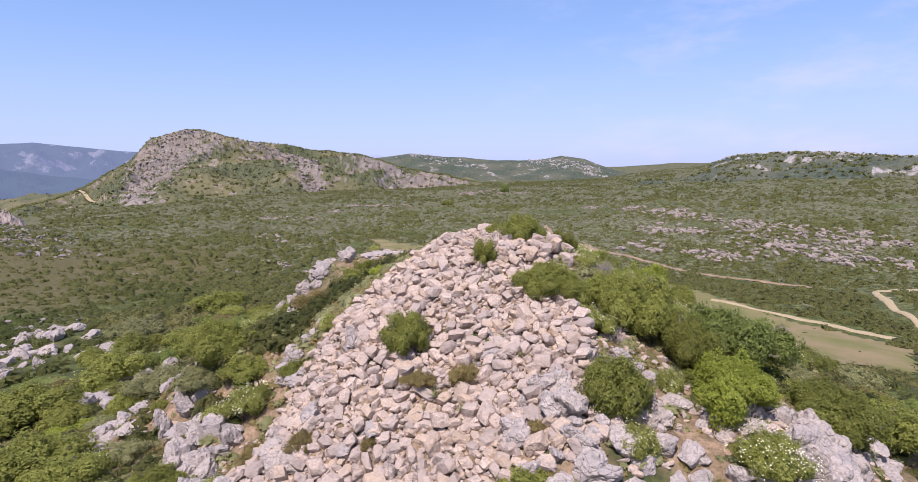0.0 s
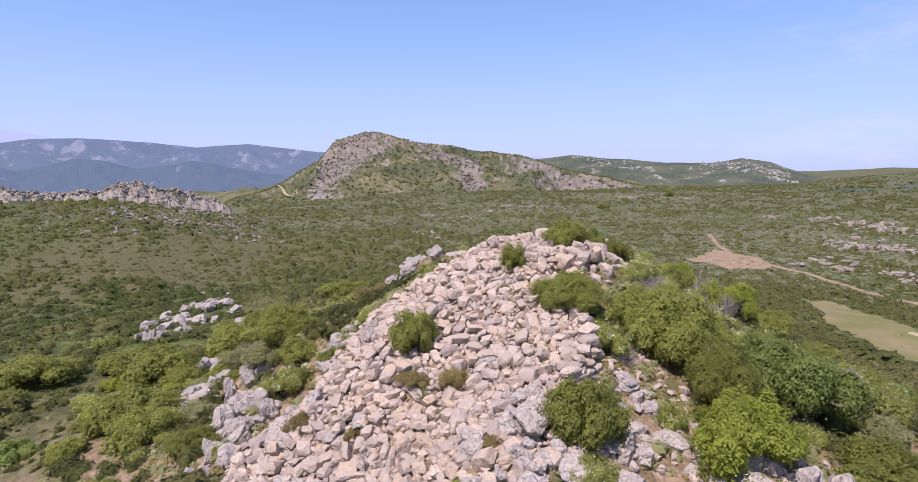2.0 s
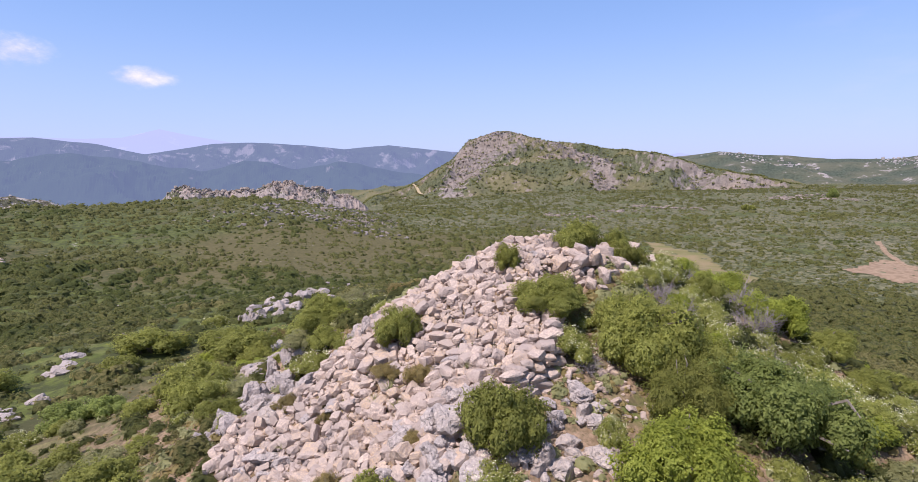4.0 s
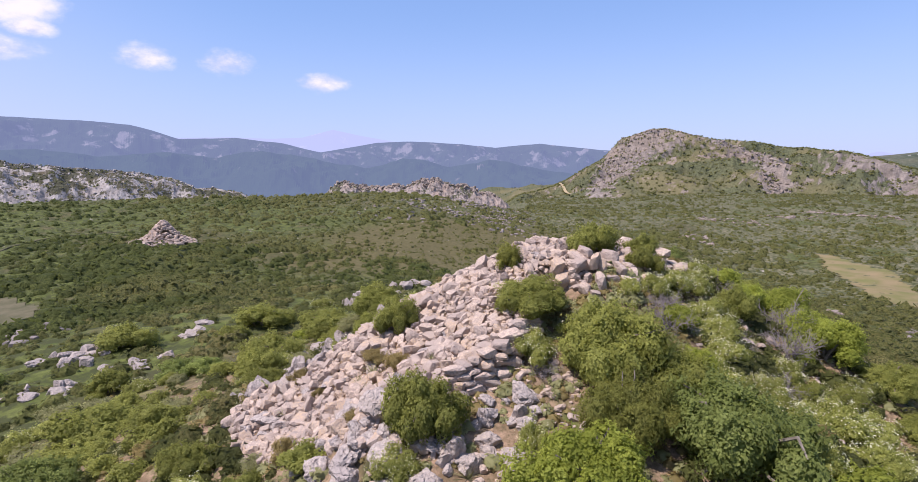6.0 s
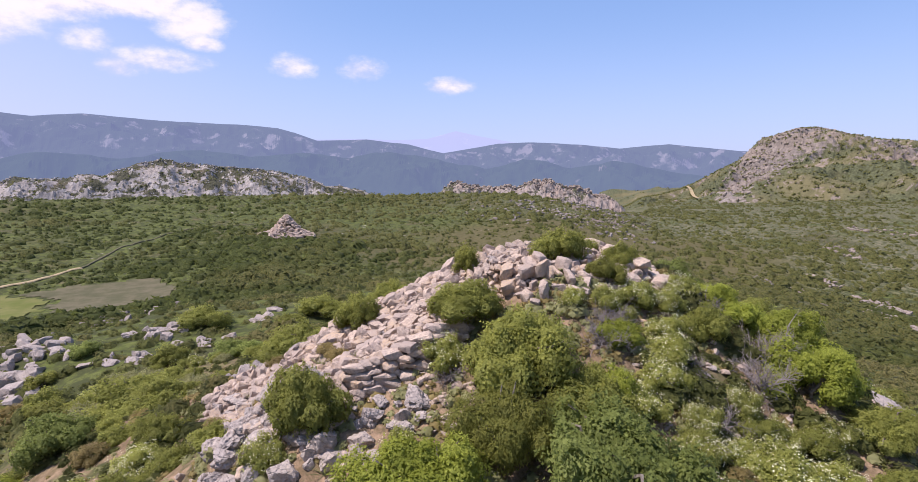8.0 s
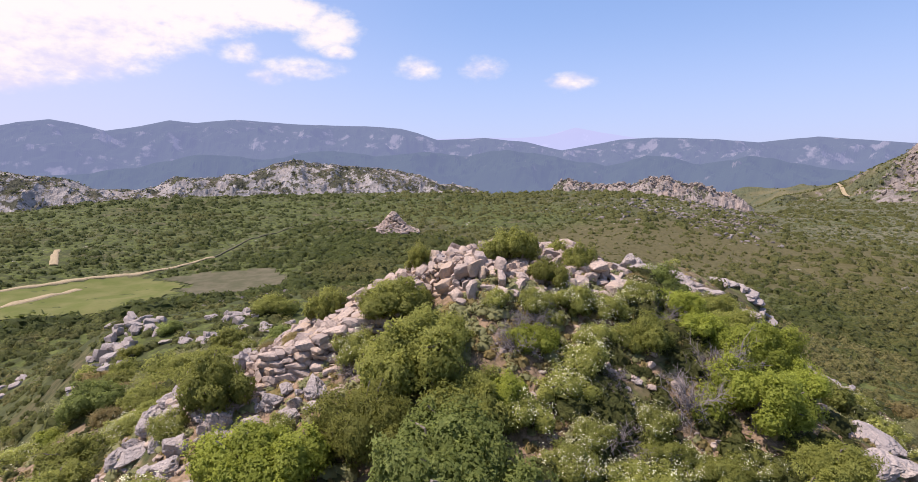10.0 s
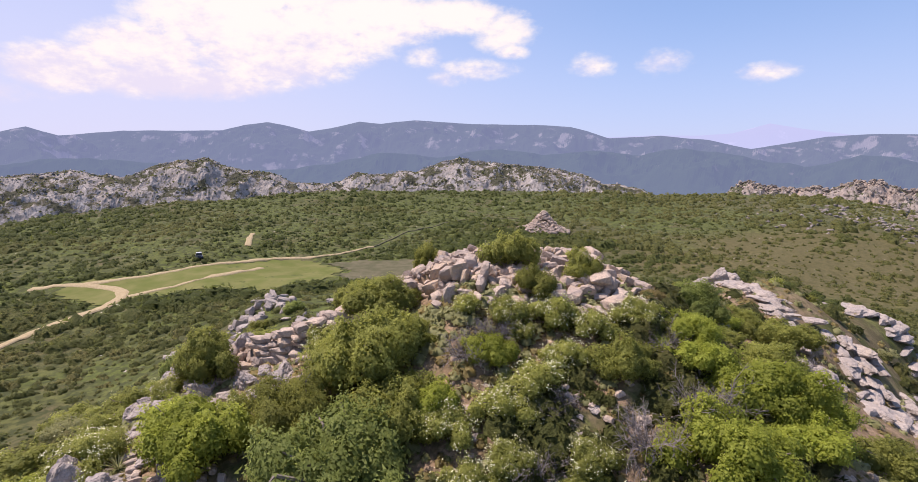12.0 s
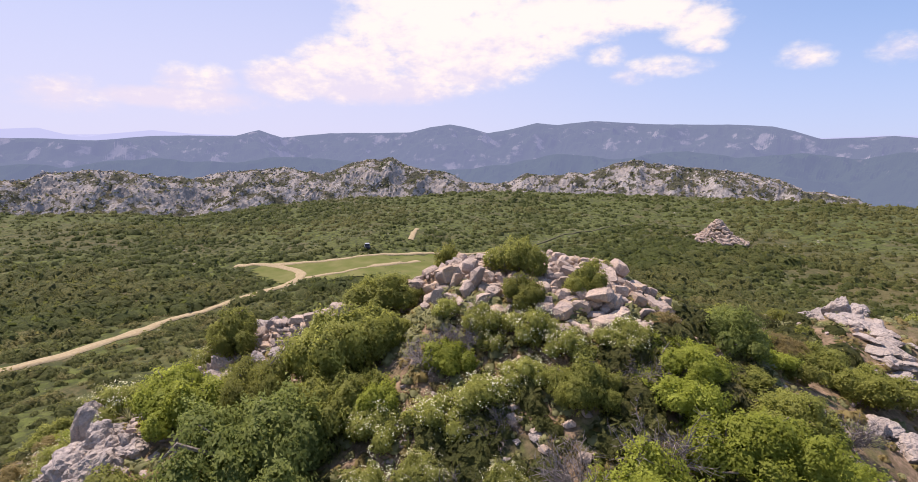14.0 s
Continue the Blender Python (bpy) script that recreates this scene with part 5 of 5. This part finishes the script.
GREY_ROCK = "furrowed grey-pink limestone outcrop among low shrubs"
for k, (x, y, radius, count, height, upright) in enumerate(OUTCROPS + OUTCROPS_2 + OUTCROPS_3):
    outcrop(GREY_ROCK, x, y, radius, count, 400 + k, height, upright)


# ---- the plain: tracks, clearings, scattered rock ----
ROAD = ((-6, -79), (-21, -79), (-27, -77.5), (-37, -78), (-49, -79.8), (-63, -80.1), (-73.5, -78.6), (-83.7, -80.2), (-90.6, -85.2), (-92.1, -93), (-90, -108))
ROAD_2 = ((-92, -96), (-107.3, -81.6), (-120, -72), (-131, -57.5), (-150.6, -43.2))
FAR_PATH = ((-150.6, -43.2), (-175, -38), (-207, -27), (-222, -14), (-228, 5))
BRANCH = ((-84.6, -79.5), (-94.8, -73), (-104, -68), (-115, -63.5))
PATHLET = ((-138, -79.5), (-150, -84.5), (-156, -86.5))
TRACK_N = ((86, 92), (88.8, 103.6), (92.3, 117.1), (97.2, 128.2), (99.2, 137), (107.4, 140.5), (116, 141))
TRACK_N2 = ((50, 118), (60, 106.9), (67.4, 101.3), (72, 94.7), (79, 88.7), (90, 80))
PATH_N = ((14.5, 285), (16.9, 260), (22.7, 235), (32, 216), (40.5, 206.8), (54, 186), (66.5, 167.6), (85, 140))
MEADOW = ((-78, -82), (-81, -90), (-87, -100), (-95, -98), (-106, -86), (-115, -76), (-124, -65), (-130, -55), (-118, -42), (-100, -42), (-90, -46), (-86, -56), (-86, -68), (-80, -76))
FALLOW = ((-127, -53), (-131, -43), (-133, -26), (-120, -18), (-109.7, -19.6), (-104.4, -35), (-101, -42), (-118, -42))
MEADOW_N = ((34, 154), (45, 160), (49, 134), (60, 105), (76, 83), (65, 66), (50, 62), (42, 90), (36, 112))
CLEARING = ((-80, 249), (-56.6, 232), (-45, 228), (-29, 190.8), (-15.7, 185.3), (-15.9, 161.6), (-25, 159), (-37.3, 171.8), (-58.8, 211))
BARE = ((4.6, 209), (16, 246), (33, 229), (37, 208), (20.7, 198))


def meadow(name, label, outline, material, lift=0.12, step=1.5):
    """A clearing that lies on the ground."""
    lo, hi = np.min(outline, axis=0) - 3, np.max(outline, axis=0) + 3
    gx, gy = np.meshgrid(np.arange(lo[0], hi[0], step), np.arange(lo[1], hi[1], step))
    jx, jy = gx + 1.5 * fbm(gx, gy, 6, 3, 91), gy + 1.5 * fbm(gx, gy, 6, 3, 92)
    isin = inside(jx, jy, outline)
    f = grid_faces(*gx.shape)
    f = f[isin.ravel()[f].all(axis=1)]
    v = np.stack([gx, gy, ground_z(gx, gy) + lift], -1).reshape(-1, 3)
    used, back = np.unique(f, return_inverse=True)
    ob = solid(name, v[used], back.reshape(-1, 4), material, smooth=True)
    return tagged(ob, label, "clearing", kind="structure")


def near_line(x, y, line, reach):
    best = np.full(np.shape(x), 1e9)
    for (ax, ay), (bx, by) in zip(line, line[1:]):
        t = np.clip(((x - ax) * (bx - ax) + (y - ay) * (by - ay)) / ((bx - ax) ** 2 + (by - ay) ** 2), 0, 1)
        best = np.minimum(best, (x - ax - t * (bx - ax)) ** 2 + (y - ay - t * (by - ay)) ** 2)
    return best < reach ** 2


meadow("meadow", "short green grass beside the dirt roads", MEADOW, "field")
meadow("fallow", "grey-brown fallow ground beside the meadow", FALLOW, "fallow", 0.15)
meadow("meadow_north", "thin tan and green grass in a hollow", MEADOW_N, "dry_field")
meadow("clearing", "tan grassy clearing in the scrub", CLEARING, "dry_field")
meadow("bare_patch", "bare reddish earth on the plain", BARE, "earth")
for name, label, line, width in (
        ("dirt_road", "pale dirt road through the scrub", ROAD, 2.3), ("dirt_road_west", "pale dirt road past the meadow", ROAD_2, 1.7), ("dirt_road_branch", "faint dirt track on grass", BRANCH, 1.6),
        ("far_path", "faint stony path to the second ruin", FAR_PATH, 0.7), ("dirt_path", "short pale path on the slope", PATHLET, 1.6), ("dirt_road_north", "pale dirt road in the valley", TRACK_N, 2.3), ("dirt_track_north", "dirt track along the field", TRACK_N2, 1.3),
        ("dirt_path_north", "reddish path across the plain", PATH_N, 2.2)):
    ribbon(name, label, line, width, 0.30, "fallow" if name == "far_path" else "earth" if "north" in name and "path" in name else "track", "dirt road", len(name))

KEEP_BARE = [lambda x, y, o=o: inside(x, y, o) for o in (MEADOW, FALLOW, MEADOW_N, CLEARING, BARE)]
KEEP_BARE += [lambda x, y, l=l: near_line(x, y, l, 3.0) for l in (ROAD, ROAD_2, BRANCH, FAR_PATH, PATHLET, TRACK_N, TRACK_N2, PATH_N)]
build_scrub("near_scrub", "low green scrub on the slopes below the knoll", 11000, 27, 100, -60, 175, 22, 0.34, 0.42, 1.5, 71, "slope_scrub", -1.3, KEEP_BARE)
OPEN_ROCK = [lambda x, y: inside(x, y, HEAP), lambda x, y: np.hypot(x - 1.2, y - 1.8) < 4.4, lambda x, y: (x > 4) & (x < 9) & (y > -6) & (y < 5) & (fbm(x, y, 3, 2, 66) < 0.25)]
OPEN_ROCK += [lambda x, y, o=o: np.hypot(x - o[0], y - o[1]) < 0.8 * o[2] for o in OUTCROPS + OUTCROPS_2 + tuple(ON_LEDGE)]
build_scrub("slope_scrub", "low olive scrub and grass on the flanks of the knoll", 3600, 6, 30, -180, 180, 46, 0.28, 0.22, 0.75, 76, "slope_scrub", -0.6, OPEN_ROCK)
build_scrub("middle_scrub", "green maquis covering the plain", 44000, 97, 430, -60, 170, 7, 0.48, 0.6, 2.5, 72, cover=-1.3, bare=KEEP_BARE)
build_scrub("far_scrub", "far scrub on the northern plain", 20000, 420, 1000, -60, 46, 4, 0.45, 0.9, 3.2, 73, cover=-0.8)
build_scrub("knoll_herbs", "dry grass and low herbs between the rocks", 4500, 3.5, 30, -180, 180, 16, 0.55, 0.10, 0.26, 74, "heath", -2.0, [lambda x, y: inside(x, y, HEAP)])
build_scrub("knoll_sprouts", "small green herbs between the rocks", 4500, 3.5, 30, -180, 180, 16, 0.5, 0.12, 0.34, 75, "grey", -2.0, [lambda x, y: inside(x, y, HEAP)])


def rock_field(name, label, centres, seed, material="stone", dense=1.0):
    """Low limestone rocks that break through the scrub."""
    rng = np.random.default_rng(seed)
    bits = []
    for x, y, spread, count, size in centres:
        for k in range(int(count * dense)):
            a, d = rng.uniform(0, 2 * np.pi), spread * math.sqrt(rng.uniform(0, 1))
            bx, by, s = x + 1.5 * d * math.cos(a), y + 0.8 * d * math.sin(a), size * rng.uniform(0.3, 1.05)
            m = np.array(pose(bx, by, float(ground_z(bx, by)) + 0.12 * s, rng.normal(0, 15), rng.normal(0, 15), rng.uniform(0, 360)))
            v, f = SHAPES[int(rng.integers(0, len(SHAPES)))]
            bits.append(((v * s * np.array((1.3, 1, 0.9))) @ m[:3, :3].T + m[:3, 3], f))
    ob = solid(name, *joined(bits), material)
    return tagged(ob, label, "rocks", kind="stuff")


def rock_band(name, label, lines, spread, size, per, seed, material="low_rock"):
    """Broken ledges along lines: long flat rocks in clumps, with gaps between."""
    rng = np.random.default_rng(seed)
    bits = []
    for line in lines:
        for (x0, y0), (x1, y1) in zip(line, line[1:]):
            run, turn = math.hypot(x1 - x0, y1 - y0), math.degrees(math.atan2(y1 - y0, x1 - x0))
            for k in range(max(2, int(run / 6))):
                t, reach = rng.uniform(0, 1), spread * rng.uniform(0.3, 1.0)
                cx, cy = x0 + (x1 - x0) * t + rng.normal(0, spread * 0.6), y0 + (y1 - y0) * t + rng.normal(0, spread * 0.6)
                for j in range(int(per * rng.uniform(0.4, 1.6))):
                    bx, by, s = cx + rng.normal(0, reach * 0.7), cy + rng.normal(0, reach * 0.7), size * rng.uniform(0.25, 1.0) ** 1.5
                    m = np.array(pose(bx, by, float(ground_z(bx, by)) + 0.2 * s, rng.normal(0, 10), rng.normal(0, 10), turn + rng.normal(0, 35)))
                    v, f = SHAPES[int(rng.integers(0, len(SHAPES)))]
                    bits.append(((v * s * np.array((1.4, 1, 0.9))) @ m[:3, :3].T + m[:3, 3], f))
    return tagged(solid(name, *joined(bits), material), label, "rocks", kind="stuff")


BANDS = (((69, 385), (95, 326), (116, 297), (124, 239), (149, 230), (153, 205)), ((64, 277), (88, 267), (97, 251)), ((52, 224), (69, 215), (80, 192)), ((121, 268), (112, 228), (113, 192)), ((123, 202), (125, 184), (123, 163)))
rock_band("valley_rocks", "bands of pale limestone rock in the northern scrub", BANDS, 11.0, 2.4, 30, 81, "crag")
rock_band("hollow_rocks", "broken pale ledges in the hollow behind the knoll", (((-93, 172), (-83, 169), (-60, 156), (-40, 137)), ((-58, 135), (-42, 129), (-31, 131))), 3.4, 1.6, 30, 88, "crag")
rock_band("stony_slope", "pale stones strewn over a bare slope", (((-253, 163), (-235, 190), (-250, 230)), ((-217, 140), (-205, 165), (-215, 200)), ((-190, 150), (-200, 190))), 9.0, 1.3, 34, 89, "crag")
rock_band("distant_rocks", "low bare rocks on the far plain", (((-158, 438), (-126, 436), (-90, 430)), ((-176, 341), (-150, 335)), ((-145, 265), (-120, 242)), ((-151, 391), (-126, 400)), ((-26, 600), (-60, 560), (10, 520)), ((52, 382), (45, 390))), 8.0, 2.0, 18, 90, "crag")
rock_field("plain_rocks", "scattered pale limestone rocks on the plain", (
    (-89, 148, 6, 20, 1.4), (-10, 126, 7, 28, 1.4),
    (-94, -25, 6, 22, 1.6), (-88, -31, 6, 22, 1.5), (-100, -18, 5, 16, 1.4), (-209, 113, 16, 40, 1.8), (-225, 150, 18, 60, 2), (-246, 193, 18, 60, 2.2), (-175, 153, 16, 40, 1.8), (-86, 66, 6, 14, 1.4)), 82, "low_rock", 1.4)
rock_field("shoulder_rocks", "grey limestone rocks on the western shoulder", (
    (-36, 12, 2.5, 14, 1.3), (-26, 12.4, 2, 12, 1.0), (-21, 3, 2, 12, 1.0), (-31, 14, 2, 10, 1.0), (-31, -23, 3, 18, 1.4), (-26, -24, 2.5, 14, 1.3), (-36.6, -25.4, 2.5, 12, 1.3), (-51, -46, 3, 12, 1.4)), 83, "bedrock", 1.3)

rock_field("loose_stones", "loose pinkish stones on reddish soil", (
    (6.5, -8.5, 2.2, 90, 0.3), (9.5, -7, 2.2, 90, 0.3), (12, -6, 2.5, 70, 0.3), (7, 1.5, 2.2, 70, 0.3), (5.2, -4.6, 1.2, 60, 0.3), (8.5, 4, 2, 40, 0.3), (-8.5, -6.5, 2, 70, 0.3), (-11, -3, 2.5, 60, 0.35),
    (-8, 4, 2.5, 60, 0.35), (4.5, 10, 2.5, 50, 0.3), (-5, 11, 3, 60, 0.3), (5, -11.5, 2, 60, 0.3), (0, 7.5, 2, 50, 0.3), (11, 1, 2, 40, 0.3)), 84)

# the second ruin, far off on the plain
far_pile = np.random.default_rng(31)
FAR_RUIN = (-190.0, 14.0)
bits = []
for k in range(760):
    a, d = far_pile.uniform(0, 2 * np.pi), 9.0 * far_pile.uniform(0, 1) ** 0.9
    bx, by = FAR_RUIN[0] + 1.1 * d * math.cos(a), FAR_RUIN[1] + 1.15 * d * math.sin(a)
    s = far_pile.uniform(0.5, 1.5)
    m = np.array(pose(bx, by, float(ground_z(bx, by)) + 7.4 * math.exp(-(d / 4.2) ** 1.5) + 0.1, far_pile.normal(0, 15), far_pile.normal(0, 15), far_pile.uniform(0, 360)))
    v, f = SHAPES[int(far_pile.integers(0, len(SHAPES)))]
    bits.append(((v * s) @ m[:3, :3].T + m[:3, 3], f))
tagged(solid("far_stone_heap", *joined(bits), "stone"), "second ruined tower of pale stones on the plain", "ruin", kind="stuff")


# crags: broken blocks along lines of a hillside; line ends as (compass, height share), spreads, count
def crags(name, label, hill, lines, small, large, seed, material):
    rng = np.random.default_rng(seed)
    bits = []
    for (a0, u0), (a1, u1), wide, tall, count in lines:
        t = rng.uniform(0, 1, count)
        at = on_slope(hill, a0 + (a1 - a0) * t + rng.normal(0, wide, count), np.clip(u0 + (u1 - u0) * t + rng.normal(0, tall, count), 0.02, 0.99))
        for (bx, by, bz), s in zip(at, small * (large / small) ** (rng.uniform(0, 1, count) ** 1.7)):
            m = np.array(pose(bx + rng.normal(0, small), by + rng.normal(0, small), bz + 0.05 * s, rng.normal(0, 14), rng.normal(0, 14), rng.uniform(0, 360)))
            v, f = SHAPES[int(rng.integers(0, len(SHAPES)))]
            bits.append(((v * s * np.array((1.1, 1, rng.uniform(0.9, 1.5)))) @ m[:3, :3].T + m[:3, 3], f))
    return tagged(solid(name, *joined(bits), material), label, "crag", kind="stuff")


crags("hill_crag", "bare pink limestone crag at the end of the rocky hill", "rocky_hill", HILL_CRAGS, 1.2, 5.5, 91, "crag")
crags("hill_streaks", "pale rock showing through thin scrub on the hillside", "rocky_hill", tuple((*line[:4], 380) for line in HILL_STREAKS), 0.9, 2.6, 92, "crag")
crags("plateau_bands", "horizontal bands of bare pale rock below the plateau rim", "banded_hill", (
    ((-20.0, 0.97), (-40.0, 0.97), 0.6, 0.012, 420), ((-18.5, 0.80), (-38.0, 0.86), 0.6, 0.025, 420), ((-22.0, 0.66), (-40.0, 0.70), 0.8, 0.03, 340)), 1.8, 7.0, 93, "pale_crag")
crags("green_hill_rocks", "bare pale rock on the far green hill", "green_hill", (((-1.0, 0.95), (-8.0, 0.6), 0.6, 0.08, 320), ((12.0, 0.85), (5.0, 0.7), 0.7, 0.06, 220)), 2.5, 9.0, 94, "pale_crag")
crags("crag_blocks", "broken pink limestone pinnacles along the low crags", "low_crags", (((49.0, 0.9), (57.5, 0.97), 0.5, 0.05, 260), ((56.0, 0.9), (67.0, 0.97), 0.6, 0.05, 330), ((50.0, 0.6), (67.0, 0.6), 1.0, 0.2, 300)), 0.6, 2.6, 95, "crag")
crags("ridge_blocks", "furrowed white limestone blocks along the ridge", "white_ridge", (((79.0, 0.95), (109.0, 0.96), 0.5, 0.04, 420), ((109.0, 0.96), (155.0, 0.95), 0.5, 0.04, 600), ((82.0, 0.6), (155.0, 0.55), 1.0, 0.2, 600)), 0.7, 2.6, 96, "pale_crag")
# a pale track climbs the saddle beside the hill
climb = np.linspace(0, 1, 40)
mid = on_slope("rocky_hill", 42.8 - 2.0 * climb + 0.25 * np.sin(3.1 * climb), 0.52 - 0.30 * climb)
for k in range(12):
    mid[1:-1] = (mid[:-2] + 2 * mid[1:-1] + mid[2:]) / 4
aside = np.array((math.cos(radians(41.5)), math.sin(radians(41.5)), 0.0)) * (2.0 + 1.0 * climb[:, None])
strip = np.stack([mid - aside, mid + aside], 1).reshape(-1, 3) + np.array((0, 0, 3.0))
tagged(solid("dirt_track_hill", strip, grid_faces(40, 2), "track", smooth=True), "pale dirt track on the saddle beside the hill", "dirt road", kind="structure")

# a dark tree stands alone on the far plain
for kind, x, y, radius, height in (("tree", -17.3, 567.0, 5.5, 11.5), ("mastic", -62.0, 420.0, 3.6, 6.0), ("mastic", -58.0, 424.0, 3.0, 5.0)):
    lone = plant(kind, x, y, radius, height, seat, 0.6)
    lone["label"], lone["category"], lone["group"] = "dark round-crowned evergreen tree alone on the plain", "tree", "trees on the plain"

# shrubs on the slopes of the hills
def clad(name, label, hill, count, tufts, size0, size1, seed, material="scrub"):
    rng = np.random.default_rng(seed)
    co = np.empty(len(hill.data.vertices) * 3, np.float32)
    hill.data.vertices.foreach_get("co", co)
    co = co.reshape(-1, 3)
    at = co[rng.integers(0, len(co), count)] + rng.normal(0, 1.0, (count, 3)) * np.array((1, 1, 0))
    size = rng.uniform(size0, size1, count)
    d = unit(rng.normal(0, 1, (count, tufts, 3)) + np.array((0, 0, 0.45)))
    d[..., 2] = np.abs(d[..., 2])
    p = at[:, None, :] + d * size[:, None, None] * rng.uniform(0.5, 1.0, (count, tufts, 1))
    lengths = np.repeat(size, tufts)[:, None] * (2.8 / math.sqrt(tufts))
    v, f, soft = leaf_blades(rng, p.reshape(-1, 3), d.reshape(-1, 3), lengths, lengths * 0.7, 0.6)
    return tagged(solid(name, v, f, material, normals=soft), label, "scrub", kind="stuff")


clad("ridge_scrub", "dark shrubs in the hollows of the white ridge", WHITE_RIDGE, 5200, 8, 0.4, 1.2, 85)
clad("hill_scrub", "scrub on the rocky hill", ROCKY_HILL, 9000, 7, 1.2, 3.0, 86)
clad("plateau_scrub", "scrub on the banded plateau hill", BANDED_HILL, 7000, 7, 1.2, 3.2, 87)


# ---- a parked car beside the meadow ----
def box_part(parent, name, size, at, material, bevel=0.08, label="", taper=1.0):
    bm = bmesh.new()
    bmesh.ops.create_cube(bm, size=1.0)
    for v in bm.verts:
        k = taper if v.co.z > 0 else 1.0
        v.co = (v.co.x * size[0] * k, v.co.y * size[1] * (1 + (k - 1) * 0.4), v.co.z * size[2])
    bmesh.ops.bevel(bm, geom=bm.edges[:], offset=bevel, segments=2, affect="EDGES")
    me = bpy.data.meshes.new(name)
    bm.to_mesh(me)
    bm.free()
    me.materials.append(MAT[material])
    ob = new(name, me)
    ob.parent = parent
    ob.location = at
    if label:
        ob["label"] = label
    return ob


def build_car(x, y, turn):
    car = new("parked_car")
    tagged(car, "small dark blue car with a pale roof parked on grass", "car")
    box_part(car, "body", (3.9, 1.65, 0.72), (0, 0, 0.68), "car_paint", 0.14)
    cabin = box_part(car, "cabin", (2.3, 1.5, 0.62), (-0.2, 0, 1.30), "car_glass", 0.1, "dark window glass", 0.78)
    box_part(cabin, "roof", (1.65, 1.36, 0.06), (0, 0, 0.33), "car_roof", 0.02, "pale grey roof")
    for k, (wx, wy) in enumerate(((1.2, 0.78), (1.2, -0.78), (-1.2, 0.78), (-1.2, -0.78))):
        bm = bmesh.new()
        bmesh.ops.create_cone(bm, cap_ends=True, segments=20, radius1=0.31, radius2=0.31, depth=0.2, matrix=Matrix.Rotation(radians(90), 4, "X"))
        bmesh.ops.bevel(bm, geom=bm.edges[:], offset=0.03, segments=1, affect="EDGES")
        me = bpy.data.meshes.new("wheel")
        bm.to_mesh(me)
        bm.free()
        me.materials.append(MAT["tyre"])
        ob = new("wheel", me)
        ob.parent, ob.location = car, (wx, wy, 0.31)
    for wy in (0.55, -0.55):
        box_part(car, "headlight", (0.08, 0.3, 0.14), (1.94, wy, 0.8), "car_roof", 0.02, "clear headlight")
    car.matrix_basis = pose(x, y, float(ground_z(x, y)) + 0.1, 0, 0, turn)


build_car(-117.5, -83.0, 35)
